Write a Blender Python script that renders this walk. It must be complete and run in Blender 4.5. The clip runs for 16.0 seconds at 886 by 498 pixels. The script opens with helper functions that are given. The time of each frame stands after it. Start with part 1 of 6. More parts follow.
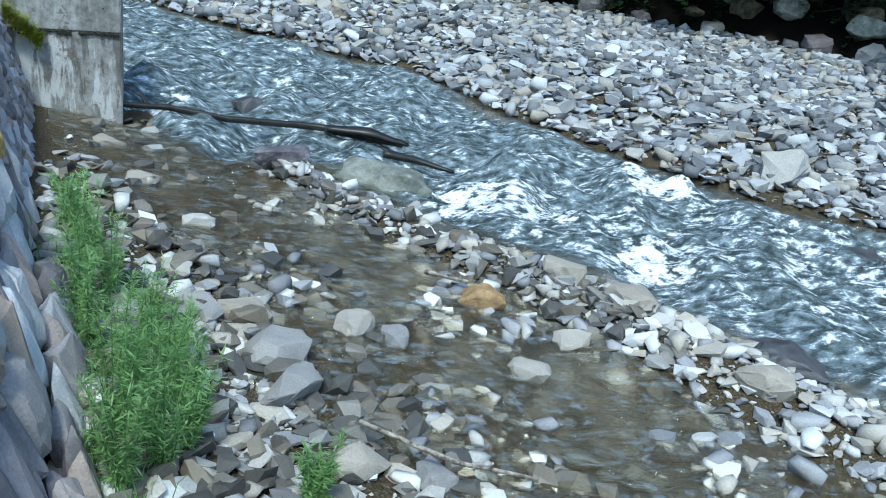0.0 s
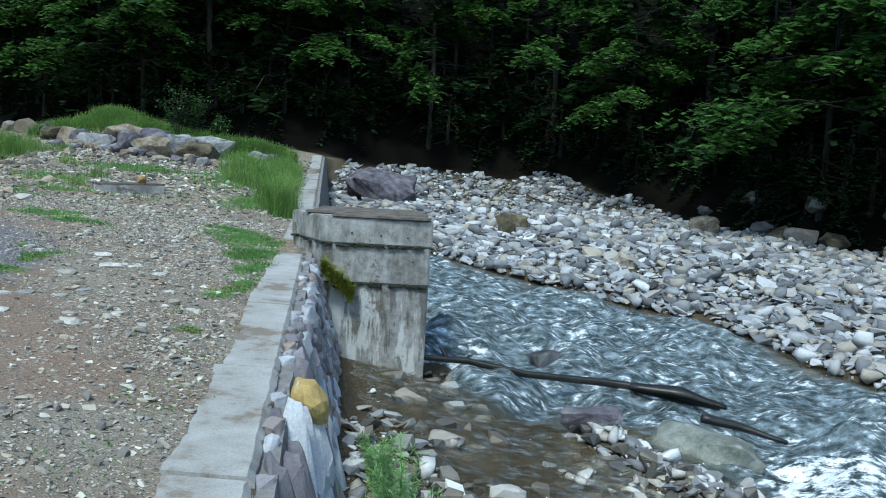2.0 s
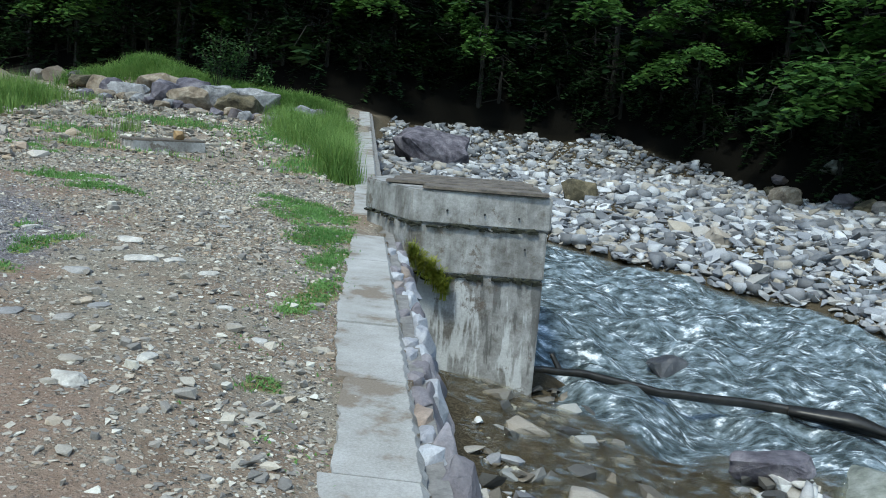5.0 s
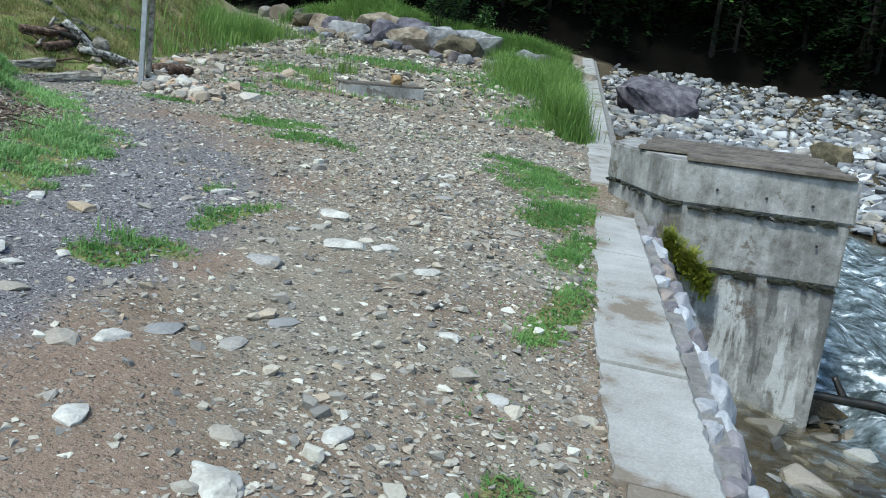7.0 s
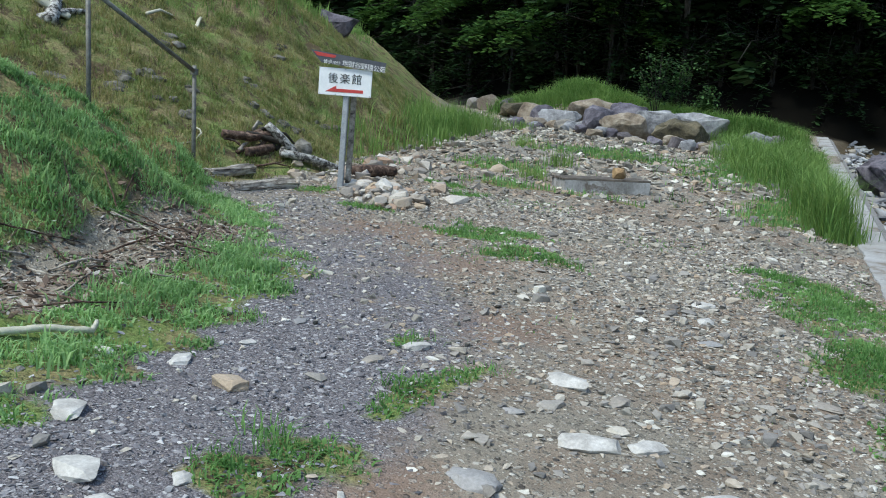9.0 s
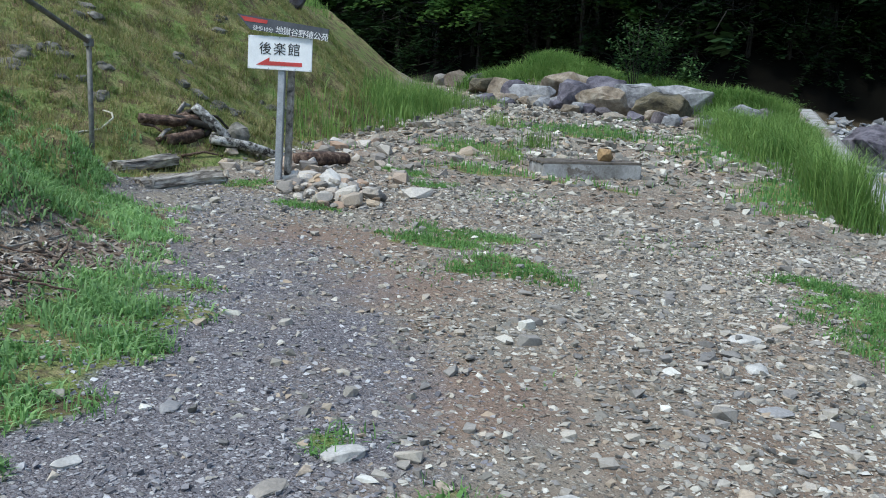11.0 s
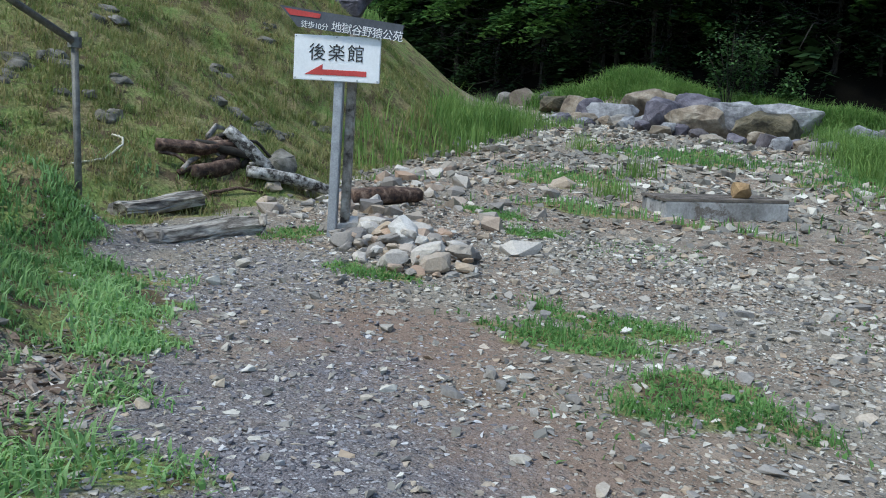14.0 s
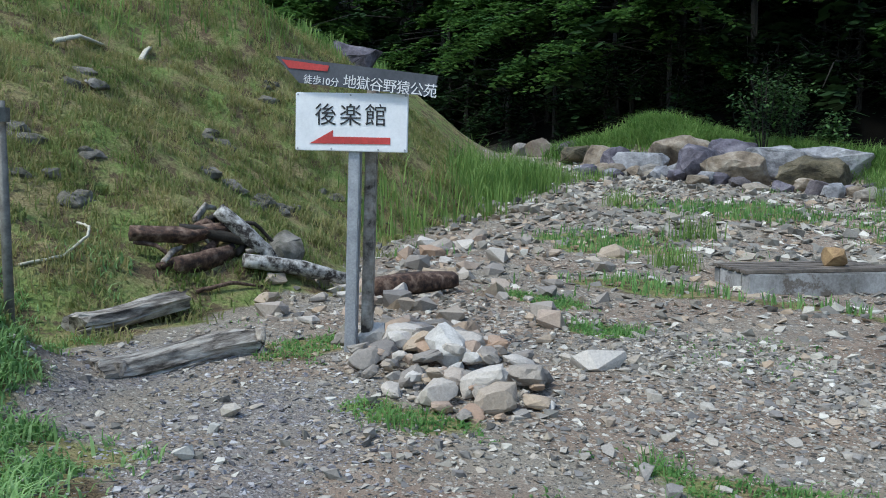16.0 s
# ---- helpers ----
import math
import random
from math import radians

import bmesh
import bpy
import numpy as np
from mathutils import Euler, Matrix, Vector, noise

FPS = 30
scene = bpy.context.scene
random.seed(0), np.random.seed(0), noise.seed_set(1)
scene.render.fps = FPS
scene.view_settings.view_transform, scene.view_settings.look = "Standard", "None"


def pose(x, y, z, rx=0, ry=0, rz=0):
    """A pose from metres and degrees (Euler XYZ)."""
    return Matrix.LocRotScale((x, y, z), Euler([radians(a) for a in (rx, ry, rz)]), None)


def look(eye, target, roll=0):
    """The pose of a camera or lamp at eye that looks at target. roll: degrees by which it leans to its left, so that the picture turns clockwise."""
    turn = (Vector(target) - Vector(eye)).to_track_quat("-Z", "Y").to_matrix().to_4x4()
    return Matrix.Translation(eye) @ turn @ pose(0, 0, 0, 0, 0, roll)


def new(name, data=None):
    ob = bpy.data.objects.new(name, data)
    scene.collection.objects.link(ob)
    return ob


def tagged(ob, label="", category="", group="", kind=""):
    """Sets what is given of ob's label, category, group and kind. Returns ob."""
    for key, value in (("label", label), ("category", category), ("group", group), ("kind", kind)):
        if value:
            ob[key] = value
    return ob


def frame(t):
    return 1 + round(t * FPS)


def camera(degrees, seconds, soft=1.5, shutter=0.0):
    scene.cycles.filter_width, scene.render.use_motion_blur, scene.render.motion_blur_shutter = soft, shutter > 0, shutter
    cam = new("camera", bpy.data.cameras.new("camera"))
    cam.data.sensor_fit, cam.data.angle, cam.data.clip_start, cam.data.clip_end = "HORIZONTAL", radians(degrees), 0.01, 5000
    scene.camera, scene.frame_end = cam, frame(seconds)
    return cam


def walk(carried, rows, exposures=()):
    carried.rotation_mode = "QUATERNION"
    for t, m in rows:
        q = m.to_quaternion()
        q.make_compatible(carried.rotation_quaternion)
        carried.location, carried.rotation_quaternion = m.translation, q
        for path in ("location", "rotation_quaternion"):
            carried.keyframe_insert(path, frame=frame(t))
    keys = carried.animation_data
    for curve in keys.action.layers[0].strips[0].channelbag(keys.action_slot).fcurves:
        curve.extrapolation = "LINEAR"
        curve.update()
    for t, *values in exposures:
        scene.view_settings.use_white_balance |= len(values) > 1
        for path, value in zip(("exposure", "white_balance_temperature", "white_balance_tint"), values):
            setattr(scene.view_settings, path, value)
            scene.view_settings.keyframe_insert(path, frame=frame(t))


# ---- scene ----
cam = camera(53.0, 16.0, soft=1.0)
PATH = [
    (0, (2.746, -6.509, 1.579), (3.239, -4.7, 0.883), 5.8),
    (0.5, (2.635, -6.219, 1.445), (2.966, -4.307, 0.962), 5.1),
    (1, (2.56, -6.056, 1.417), (2.748, -4.101, 1.039), 4.4),
    (1.5, (2.379, -5.572, 1.386), (2.383, -3.586, 1.149), 4.0),
    (2, (2.143, -5.092, 1.366), (2.041, -3.105, 1.165), 2.9),
    (2.5, (1.803, -4.542, 1.359), (1.695, -2.555, 1.158), 3.8),
    (3, (1.555, -3.925, 1.319), (1.387, -1.944, 1.096), 2.5),
    (3.2, (1.464, -3.742, 1.301), (1.28, -1.763, 1.079), 2.0),
    (5.3, (0.742, -1.717, 1.272), (0.569, 0.247, 0.936), 4.5),
    (5.5, (0.677, -1.515, 1.278), (0.458, 0.427, 0.854), 4.3),
    (6, (0.485, -1.099, 1.255), (0.248, 0.827, 0.774), 5.1),
    (6.5, (0.271, -0.605, 1.231), (-0.103, 1.312, 0.803), 5.2),
    (7, (0.067, -0.186, 1.272), (-0.52, 1.672, 0.823), 5.6),
    (7.5, (-0.195, 0.222, 1.282), (-0.954, 2.013, 0.816), 3.2),
    (8, (-0.39, 0.664, 1.281), (-1.275, 2.414, 0.887), 4.6),
    (8.5, (-0.673, 1.034, 1.297), (-1.634, 2.759, 0.979), 3.6),
    (9, (-0.883, 1.426, 1.341), (-1.909, 3.117, 1.041), 3.1),
    (9.5, (-1.039, 1.782, 1.324), (-2.002, 3.505, 0.999), 3.0),
    (10, (-1.259, 2.229, 1.354), (-2.176, 3.975, 1.018), 2.5),
    (12.5, (-2.531, 4.033, 1.264), (-3.739, 5.595, 0.944), 1.4),
    (13, (-2.807, 4.313, 1.311), (-4.091, 5.817, 1.014), 1.5),
    (13.5, (-3.101, 4.667, 1.322), (-4.205, 6.307, 1.016), 2.4),
    (14, (-3.406, 5.026, 1.305), (-4.476, 6.688, 0.998), 2.1),
    (14.5, (-3.731, 5.347, 1.35), (-4.822, 7.006, 1.116), 1.3),
    (15, (-3.975, 5.638, 1.35), (-5.02, 7.316, 1.045), 0.7),
    (15.5, (-4.251, 5.952, 1.395), (-5.367, 7.573, 1.038), 0.6),
    (16, (-4.5, 6.271, 1.438), (-5.601, 7.929, 1.242), 0.0),
]
walk(cam, [(t, look(eye, target, roll)) for t, eye, target, roll in PATH], [(0, 1.48, 5800, -6), (0.7, 1.36, 5850, -6), (3.2, 1.27, 6050, -5), (5.5, 1.32, 6350, -3), (7.0, 1.43, 6350, -3), (8.5, 1.32, 6400, 0), (12.5, 1.28, 6150, 3), (14.5, 1.21, 6120, 3), (16, 1.24, 6150, 4)])

# ---------- world and light ----------
world = bpy.data.worlds.new("overcast_sky")
scene.world = world
world.use_nodes = True
wn = world.node_tree
sky = wn.nodes.new("ShaderNodeTexSky")
sky.sky_type = "NISHITA"
sky.sun_disc = False
sky.sun_elevation = radians(58)
sky.sun_rotation = radians(200)
wn.links.new(sky.outputs[0], wn.nodes["Background"].inputs[0])
wn.nodes["Background"].inputs[1].default_value = 0.108
sun = new("sun", bpy.data.lights.new("sun", "SUN"))
sun.data.energy = 1.2
sun.data.angle = radians(10)
sun.data.color = (1.0, 0.96, 0.9)
sun.matrix_world = look((-6, -14, 30), (0, 4, 0))


# ---------- materials ----------
def node_mat(name):
    m = bpy.data.materials.new(name)
    m.use_nodes = True
    nt = m.node_tree
    return m, nt, nt.nodes["Principled BSDF"]


def add(nt, kind, **values):
    n = nt.nodes.new(kind)
    for k, v in values.items():
        n.inputs[k].default_value = v
    return n


def ramp(nt, src, stops):
    r = nt.nodes.new("ShaderNodeValToRGB")
    e = r.color_ramp.elements
    while len(e) < len(stops):
        e.new(0.5)
    for el, (p, c) in zip(e, stops):
        el.position, el.color = p, (*c, 1)
    nt.links.new(src, r.inputs[0])
    return r.outputs[0]


def noise_of(nt, scale, detail=4, rough=0.6, stretch=None):
    co = nt.nodes.new("ShaderNodeNewGeometry").outputs["Position"]
    if stretch:
        mp = nt.nodes.new("ShaderNodeMapping")
        mp.inputs["Scale"].default_value = stretch[:3]
        mp.inputs["Rotation"].default_value = (0, 0, stretch[3] if len(stretch) > 3 else 0)
        nt.links.new(co, mp.inputs["Vector"])
        co = mp.outputs[0]
    n = add(nt, "ShaderNodeTexNoise", Scale=scale, Detail=detail, Roughness=rough)
    nt.links.new(co, n.inputs["Vector"])
    return n.outputs["Fac"]


def mix(nt, fac, a, b, blend="MIX"):
    n = nt.nodes.new("ShaderNodeMix")
    n.data_type, n.blend_type = "RGBA", blend
    for sock, v in ((n.inputs[0], fac), (n.inputs[6], a), (n.inputs[7], b)):
        if isinstance(v, (int, float)):
            sock.default_value = v
        elif isinstance(v, tuple):
            sock.default_value = (*v, 1)
        else:
            nt.links.new(v, sock)
    return n.outputs[2]


def bump(nt, bsdf, height, strength=0.5, distance=0.02):
    b = add(nt, "ShaderNodeBump", Strength=strength, Distance=distance)
    nt.links.new(height, b.inputs["Height"])
    nt.links.new(b.outputs[0], bsdf.inputs["Normal"])


def map_range(nt, src, a, b, c=0.0, d=1.0):
    n = nt.nodes.new("ShaderNodeMapRange")
    for i, v in enumerate((a, b, c, d)):
        n.inputs[i + 1].default_value = v
    nt.links.new(src, n.inputs[0])
    return n.outputs[0]


def maths(nt, op, a, b):
    n = nt.nodes.new("ShaderNodeMath")
    n.operation = op
    for s, v in zip(n.inputs, (a, b)):
        if isinstance(v, (int, float)):
            s.default_value = v
        else:
            nt.links.new(v, s)
    return n.outputs[0]


def surface(name, stops, scale=6, rough=0.85, fine=60, relief=0.4, depth=0.02, per="none", spread=None, metal=0.0, stretch=None):
    """A two-scale noise surface; per island or per object the tint varies over the colours of spread."""
    m, nt, bs = node_mat(name)
    a = noise_of(nt, scale, 5, 0.65, stretch)
    f = noise_of(nt, fine, 4, 0.7, stretch)
    col = ramp(nt, a, stops)
    if spread:
        if per == "island":
            r = nt.nodes.new("ShaderNodeNewGeometry").outputs["Random Per Island"]
        else:
            r = nt.nodes.new("ShaderNodeObjectInfo").outputs["Random"]
        tint = ramp(nt, r, spread)
        col = mix(nt, 0.75, col, tint)
    col = mix(nt, 0.35, col, ramp(nt, f, [(0.3, (0.25, 0.25, 0.25)), (0.7, (0.8, 0.8, 0.8))]), "OVERLAY")
    nt.links.new(col, bs.inputs["Base Color"])
    bs.inputs["Roughness"].default_value = rough
    bs.inputs["Metallic"].default_value = metal
    bump(nt, bs, maths(nt, "ADD", maths(nt, "MULTIPLY", a, 0.6), maths(nt, "MULTIPLY", f, 0.4)), relief, depth)
    return m


STONE_SPREAD = [(0.0, (0.09, 0.09, 0.10)), (0.18, (0.21, 0.21, 0.225)), (0.4, (0.37, 0.37, 0.375)), (0.58, (0.47, 0.42, 0.34)), (0.7, (0.30, 0.265, 0.215)), (0.84, (0.60, 0.59, 0.56)), (1.0, (0.78, 0.78, 0.76))]
M_pebble = surface("terrace_pebbles", [(0.3, (0.24, 0.22, 0.19)), (0.7, (0.42, 0.40, 0.36))], 9, 0.9, 80, 0.4, 0.01, "island",
                   [(0.0, (0.085, 0.08, 0.08)), (0.25, (0.20, 0.185, 0.17)), (0.5, (0.35, 0.315, 0.265)), (0.72, (0.44, 0.40, 0.335)), (0.84, (0.40, 0.31, 0.22)), (0.9, (0.56, 0.53, 0.455)), (1.0, (0.72, 0.69, 0.61))])
M_upper = surface("upper_terrace_stones", [(0.3, (0.22, 0.21, 0.19)), (0.7, (0.44, 0.42, 0.38))], 5, 0.9, 50, 0.4, 0.02, "island",
                  [(0.0, (0.05, 0.047, 0.04)), (0.35, (0.18, 0.165, 0.135)), (0.6, (0.29, 0.26, 0.205)), (0.76, (0.37, 0.26, 0.16)), (0.85, (0.42, 0.39, 0.32)), (1.0, (0.64, 0.60, 0.51))])
M_rock = surface("river_rock", [(0.3, (0.22, 0.23, 0.25)), (0.7, (0.46, 0.46, 0.46))], 5, 0.75, 50, 0.5, 0.02, "island", STONE_SPREAD)
M_wetstone = surface("wet_river_stone", [(0.3, (0.06, 0.058, 0.055)), (0.7, (0.18, 0.17, 0.155))], 6, 0.5, 50, 0.5, 0.02, "island",
                    [(0.0, (0.03, 0.03, 0.03)), (0.4, (0.09, 0.085, 0.075)), (0.7, (0.17, 0.14, 0.10)), (0.9, (0.22, 0.215, 0.20)), (1.0, (0.38, 0.38, 0.36))])
M_bar = surface("bar_rock", [(0.3, (0.26, 0.27, 0.29)), (0.7, (0.54, 0.54, 0.54))], 3, 0.8, 30, 0.6, 0.03, "island",
                [(0.0, (0.02, 0.02, 0.024)), (0.2, (0.07, 0.075, 0.085)), (0.38, (0.16, 0.17, 0.19)), (0.5, (0.30, 0.31, 0.33)), (0.58, (0.33, 0.27, 0.18)), (0.66, (0.13, 0.135, 0.15)), (0.74, (0.30, 0.26, 0.20)), (0.82, (0.36, 0.37, 0.38)), (0.93, (0.48, 0.49, 0.50)), (1.0, (0.66, 0.67, 0.68))])
M_single = surface("loose_rock", [(0.3, (0.24, 0.23, 0.22)), (0.7, (0.48, 0.46, 0.43))], 7, 0.82, 60, 0.6, 0.02, "object",
                   [(0.0, (0.16, 0.16, 0.17)), (0.3, (0.30, 0.29, 0.28)), (0.55, (0.33, 0.29, 0.235)), (0.75, (0.24, 0.205, 0.165)), (0.9, (0.44, 0.43, 0.41)), (1.0, (0.55, 0.53, 0.49))])
M_pathstone = surface("crushed_blue_stone", [(0.3, (0.12, 0.115, 0.125)), (0.7, (0.26, 0.25, 0.26))], 9, 0.9, 80, 0.3, 0.01, "island",
                      [(0.0, (0.06, 0.058, 0.066)), (0.4, (0.19, 0.18, 0.19)), (0.7, (0.30, 0.285, 0.29)), (0.88, (0.40, 0.39, 0.39)), (1.0, (0.62, 0.61, 0.60))])
M_tan = surface("tan_field_stone", [(0.3, (0.26, 0.21, 0.15)), (0.7, (0.46, 0.40, 0.32))], 7, 0.85, 60, 0.6, 0.02, "object",
                [(0.0, (0.13, 0.125, 0.125)), (0.25, (0.29, 0.265, 0.235)), (0.5, (0.42, 0.32, 0.22)), (0.65, (0.33, 0.20, 0.125)), (0.8, (0.44, 0.40, 0.35)), (1.0, (0.58, 0.55, 0.51))])
M_white = surface("white_quartz", [(0.3, (0.33, 0.31, 0.28)), (0.7, (0.58, 0.56, 0.52))], 12, 0.8, 70, 0.5, 0.01)
M_darkrock = surface("wet_dark_rock", [(0.3, (0.03, 0.03, 0.035)), (0.7, (0.10, 0.10, 0.105))], 4, 0.35, 40, 0.6, 0.03)
M_boulder = surface("bank_boulder", [(0.35, (0.05, 0.046, 0.045)), (0.5, (0.16, 0.15, 0.135)), (0.68, (0.36, 0.34, 0.30))], 3.2, 0.88, 16, 1.0, 0.10, "object",
                    [(0.0, (0.05, 0.045, 0.05)), (0.25, (0.13, 0.105, 0.12)), (0.4, (0.24, 0.19, 0.13)), (0.55, (0.14, 0.135, 0.16)), (0.7, (0.30, 0.27, 0.22)), (0.85, (0.34, 0.29, 0.22)), (1.0, (0.34, 0.34, 0.35))])
M_boulder_tan = surface("tan_boulder", [(0.34, (0.08, 0.06, 0.042)), (0.5, (0.22, 0.175, 0.125)), (0.68, (0.40, 0.355, 0.285))], 2.2, 0.88, 16, 1.0, 0.08)
M_boulder_pale = surface("pale_grey_boulder", [(0.34, (0.085, 0.085, 0.09)), (0.5, (0.23, 0.23, 0.235)), (0.68, (0.39, 0.39, 0.39))], 2.6, 0.88, 16, 1.0, 0.08)
M_boulder_dark = surface("purple_grey_boulder", [(0.34, (0.035, 0.032, 0.04)), (0.5, (0.105, 0.095, 0.115)), (0.68, (0.21, 0.195, 0.215))], 2.6, 0.88, 16, 1.0, 0.08)
M_boulder_olive = surface("mossy_brown_boulder", [(0.34, (0.03, 0.026, 0.016)), (0.5, (0.10, 0.085, 0.05)), (0.68, (0.20, 0.165, 0.105))], 2.6, 0.9, 16, 1.0, 0.10)
M_boulder_green = surface("grey_green_boulder", [(0.34, (0.09, 0.10, 0.085)), (0.5, (0.19, 0.20, 0.17)), (0.68, (0.30, 0.31, 0.28))], 3, 0.7, 20, 0.8, 0.05)
M_bankrock = surface("mossy_bank_rock", [(0.35, (0.05, 0.05, 0.03)), (0.5, (0.14, 0.13, 0.105)), (0.7, (0.27, 0.25, 0.215))], 6, 0.9, 40, 0.7, 0.03)
M_wallstone = surface("wall_stone", [(0.3, (0.20, 0.19, 0.20)), (0.7, (0.46, 0.45, 0.46))], 6, 0.8, 45, 0.8, 0.03, "object",
                      [(0.0, (0.065, 0.06, 0.075)), (0.2, (0.15, 0.13, 0.145)), (0.42, (0.26, 0.238, 0.255)), (0.55, (0.30, 0.21, 0.14)), (0.64, (0.30, 0.305, 0.34)), (0.82, (0.39, 0.40, 0.43)), (0.95, (0.49, 0.505, 0.54)), (1.0, (0.62, 0.64, 0.68))])
M_yellow = surface("ochre_stone", [(0.3, (0.30, 0.20, 0.07)), (0.7, (0.52, 0.38, 0.14))], 8, 0.85, 50, 0.6, 0.02)
M_ochre = surface("orange_brown_stone", [(0.3, (0.17, 0.10, 0.05)), (0.7, (0.40, 0.27, 0.13))], 9, 0.85, 50, 0.6, 0.02)
M_mortar = surface("wall_mortar", [(0.3, (0.13, 0.125, 0.12)), (0.7, (0.26, 0.25, 0.24))], 8, 0.95, 50, 0.5, 0.02)
M_coping = surface("worn_coping_concrete", [(0.36, (0.20, 0.165, 0.13)), (0.44, (0.31, 0.30, 0.28)), (0.75, (0.45, 0.44, 0.43))], 1.9, 0.9, 70, 0.6, 0.012)
M_wood_grey = surface("weathered_wood", [(0.36, (0.04, 0.032, 0.025)), (0.46, (0.23, 0.20, 0.165)), (0.66, (0.48, 0.44, 0.38))], 9, 0.9, 60, 1.0, 0.02)
M_silver = surface("bleached_bark", [(0.40, (0.035, 0.03, 0.027)), (0.48, (0.24, 0.23, 0.21)), (0.62, (0.58, 0.57, 0.54))], 13, 0.9, 50, 0.9, 0.02)
M_split = surface("split_grey_wood", [(0.36, (0.05, 0.04, 0.032)), (0.45, (0.20, 0.175, 0.145)), (0.56, (0.42, 0.385, 0.33)), (0.7, (0.56, 0.53, 0.47))], 9, 0.9, 40, 1.0, 0.02, stretch=(2.2, 0.32, 2.2))
M_plank = surface("dark_old_plank", [(0.3, (0.05, 0.042, 0.035)), (0.7, (0.20, 0.17, 0.14))], 6, 0.9, 50, 0.7, 0.01)
M_bark = surface("bark", [(0.3, (0.012, 0.010, 0.008)), (0.7, (0.045, 0.038, 0.03))], 6, 0.95, 30, 0.8, 0.03)
# trunks nearly black: the dimness beneath the crowns is put into the bark colour
M_trunk = surface("shade_dark_bark", [(0.3, (0.008, 0.008, 0.006)), (0.7, (0.026, 0.024, 0.019))], 6, 0.95, 30, 0.8, 0.03)
M_rotten = surface("red_brown_rotten_wood", [(0.36, (0.018, 0.011, 0.009)), (0.5, (0.08, 0.045, 0.03)), (0.68, (0.24, 0.17, 0.125))], 14, 0.9, 50, 0.7, 0.02)
M_wetlog = surface("wet_black_log", [(0.3, (0.012, 0.011, 0.010)), (0.7, (0.04, 0.035, 0.03))], 8, 0.4, 50, 0.6, 0.01)
M_steel = surface("dull_galvanised_steel", [(0.3, (0.28, 0.29, 0.31)), (0.7, (0.44, 0.45, 0.47))], 10, 0.55, 80, 0.1, 0.003, metal=0.5)
M_rust = surface("old_grey_brown_pipe", [(0.3, (0.10, 0.095, 0.085)), (0.7, (0.25, 0.25, 0.225))], 14, 0.7, 80, 0.3, 0.004, metal=0.3)
M_signwhite = surface("white_sign_paint", [(0.3, (0.72, 0.73, 0.74)), (0.7, (0.82, 0.83, 0.84))], 5, 0.5, 60, 0.05, 0.002)
M_signdark = surface("navy_sign_board", [(0.3, (0.045, 0.05, 0.06)), (0.7, (0.08, 0.085, 0.10))], 6, 0.6, 60, 0.1, 0.002)
M_black = surface("black_lettering", [(0.3, (0.012, 0.012, 0.014)), (0.7, (0.02, 0.02, 0.022))], 20, 0.6)
M_letter = surface("white_lettering", [(0.3, (0.70, 0.70, 0.70)), (0.7, (0.78, 0.78, 0.78))], 20, 0.6)
M_red = surface("red_sign_paint", [(0.3, (0.40, 0.035, 0.03)), (0.7, (0.50, 0.05, 0.045))], 10, 0.55)
M_hose = surface("pale_hose", [(0.3, (0.42, 0.40, 0.30)), (0.7, (0.55, 0.53, 0.42))], 20, 0.6)


def leaf_material(name, spread, rough=0.6, glow=0.25):
    m, nt, bs = node_mat(name)
    r = nt.nodes.new("ShaderNodeNewGeometry").outputs["Random Per Island"]
    col = ramp(nt, r, spread)
    col = mix(nt, 0.5, col, ramp(nt, noise_of(nt, 0.9, 3), [(0.35, tuple(c * 0.6 for c in spread[0][1])), (0.65, spread[-1][1])]))
    nt.links.new(col, bs.inputs["Base Color"])
    bs.inputs["Roughness"].default_value = rough
    bs.inputs["Specular IOR Level"].default_value = 0.15
    tr = nt.nodes.new("ShaderNodeBsdfTranslucent")
    nt.links.new(col, tr.inputs[0])
    ms = add(nt, "ShaderNodeMixShader")
    ms.inputs[0].default_value = glow
    nt.links.new(bs.outputs[0], ms.inputs[1])
    nt.links.new(tr.outputs[0], ms.inputs[2])
    nt.links.new(ms.outputs[0], nt.nodes["Material Output"].inputs[0])
    return m


M_grass = leaf_material("fresh_grass", [(0, (0.10, 0.235, 0.06)), (0.6, (0.18, 0.38, 0.105)), (1, (0.31, 0.50, 0.18))], 0.6, 0.5)
M_drygrass = leaf_material("hill_grass", [(0, (0.14, 0.23, 0.06)), (0.45, (0.23, 0.33, 0.09)), (0.7, (0.35, 0.34, 0.14)), (1, (0.46, 0.39, 0.20))], 0.6, 0.45)
M_tussock = leaf_material("tussock_grass", [(0, (0.13, 0.19, 0.05)), (0.45, (0.23, 0.31, 0.085)), (0.7, (0.33, 0.34, 0.13)), (1, (0.46, 0.38, 0.20))], 0.6, 0.4)
M_reed = leaf_material("tall_grass", [(0, (0.10, 0.21, 0.045)), (0.6, (0.18, 0.33, 0.075)), (1, (0.30, 0.41, 0.13))], 0.6, 0.4)
# one foliage in two tones: the dark copy has shade put into its colour
M_leaf_shaded = leaf_material("shaded_forest_leaves", [(0, (0.010, 0.026, 0.010)), (0.5, (0.018, 0.046, 0.016)), (1, (0.034, 0.075, 0.024))], 0.7, 0.2)
M_leaf_lit = leaf_material("lit_forest_leaves", [(0, (0.028, 0.078, 0.022)), (0.5, (0.062, 0.15, 0.037)), (1, (0.125, 0.24, 0.056))], 0.55, 0.4)
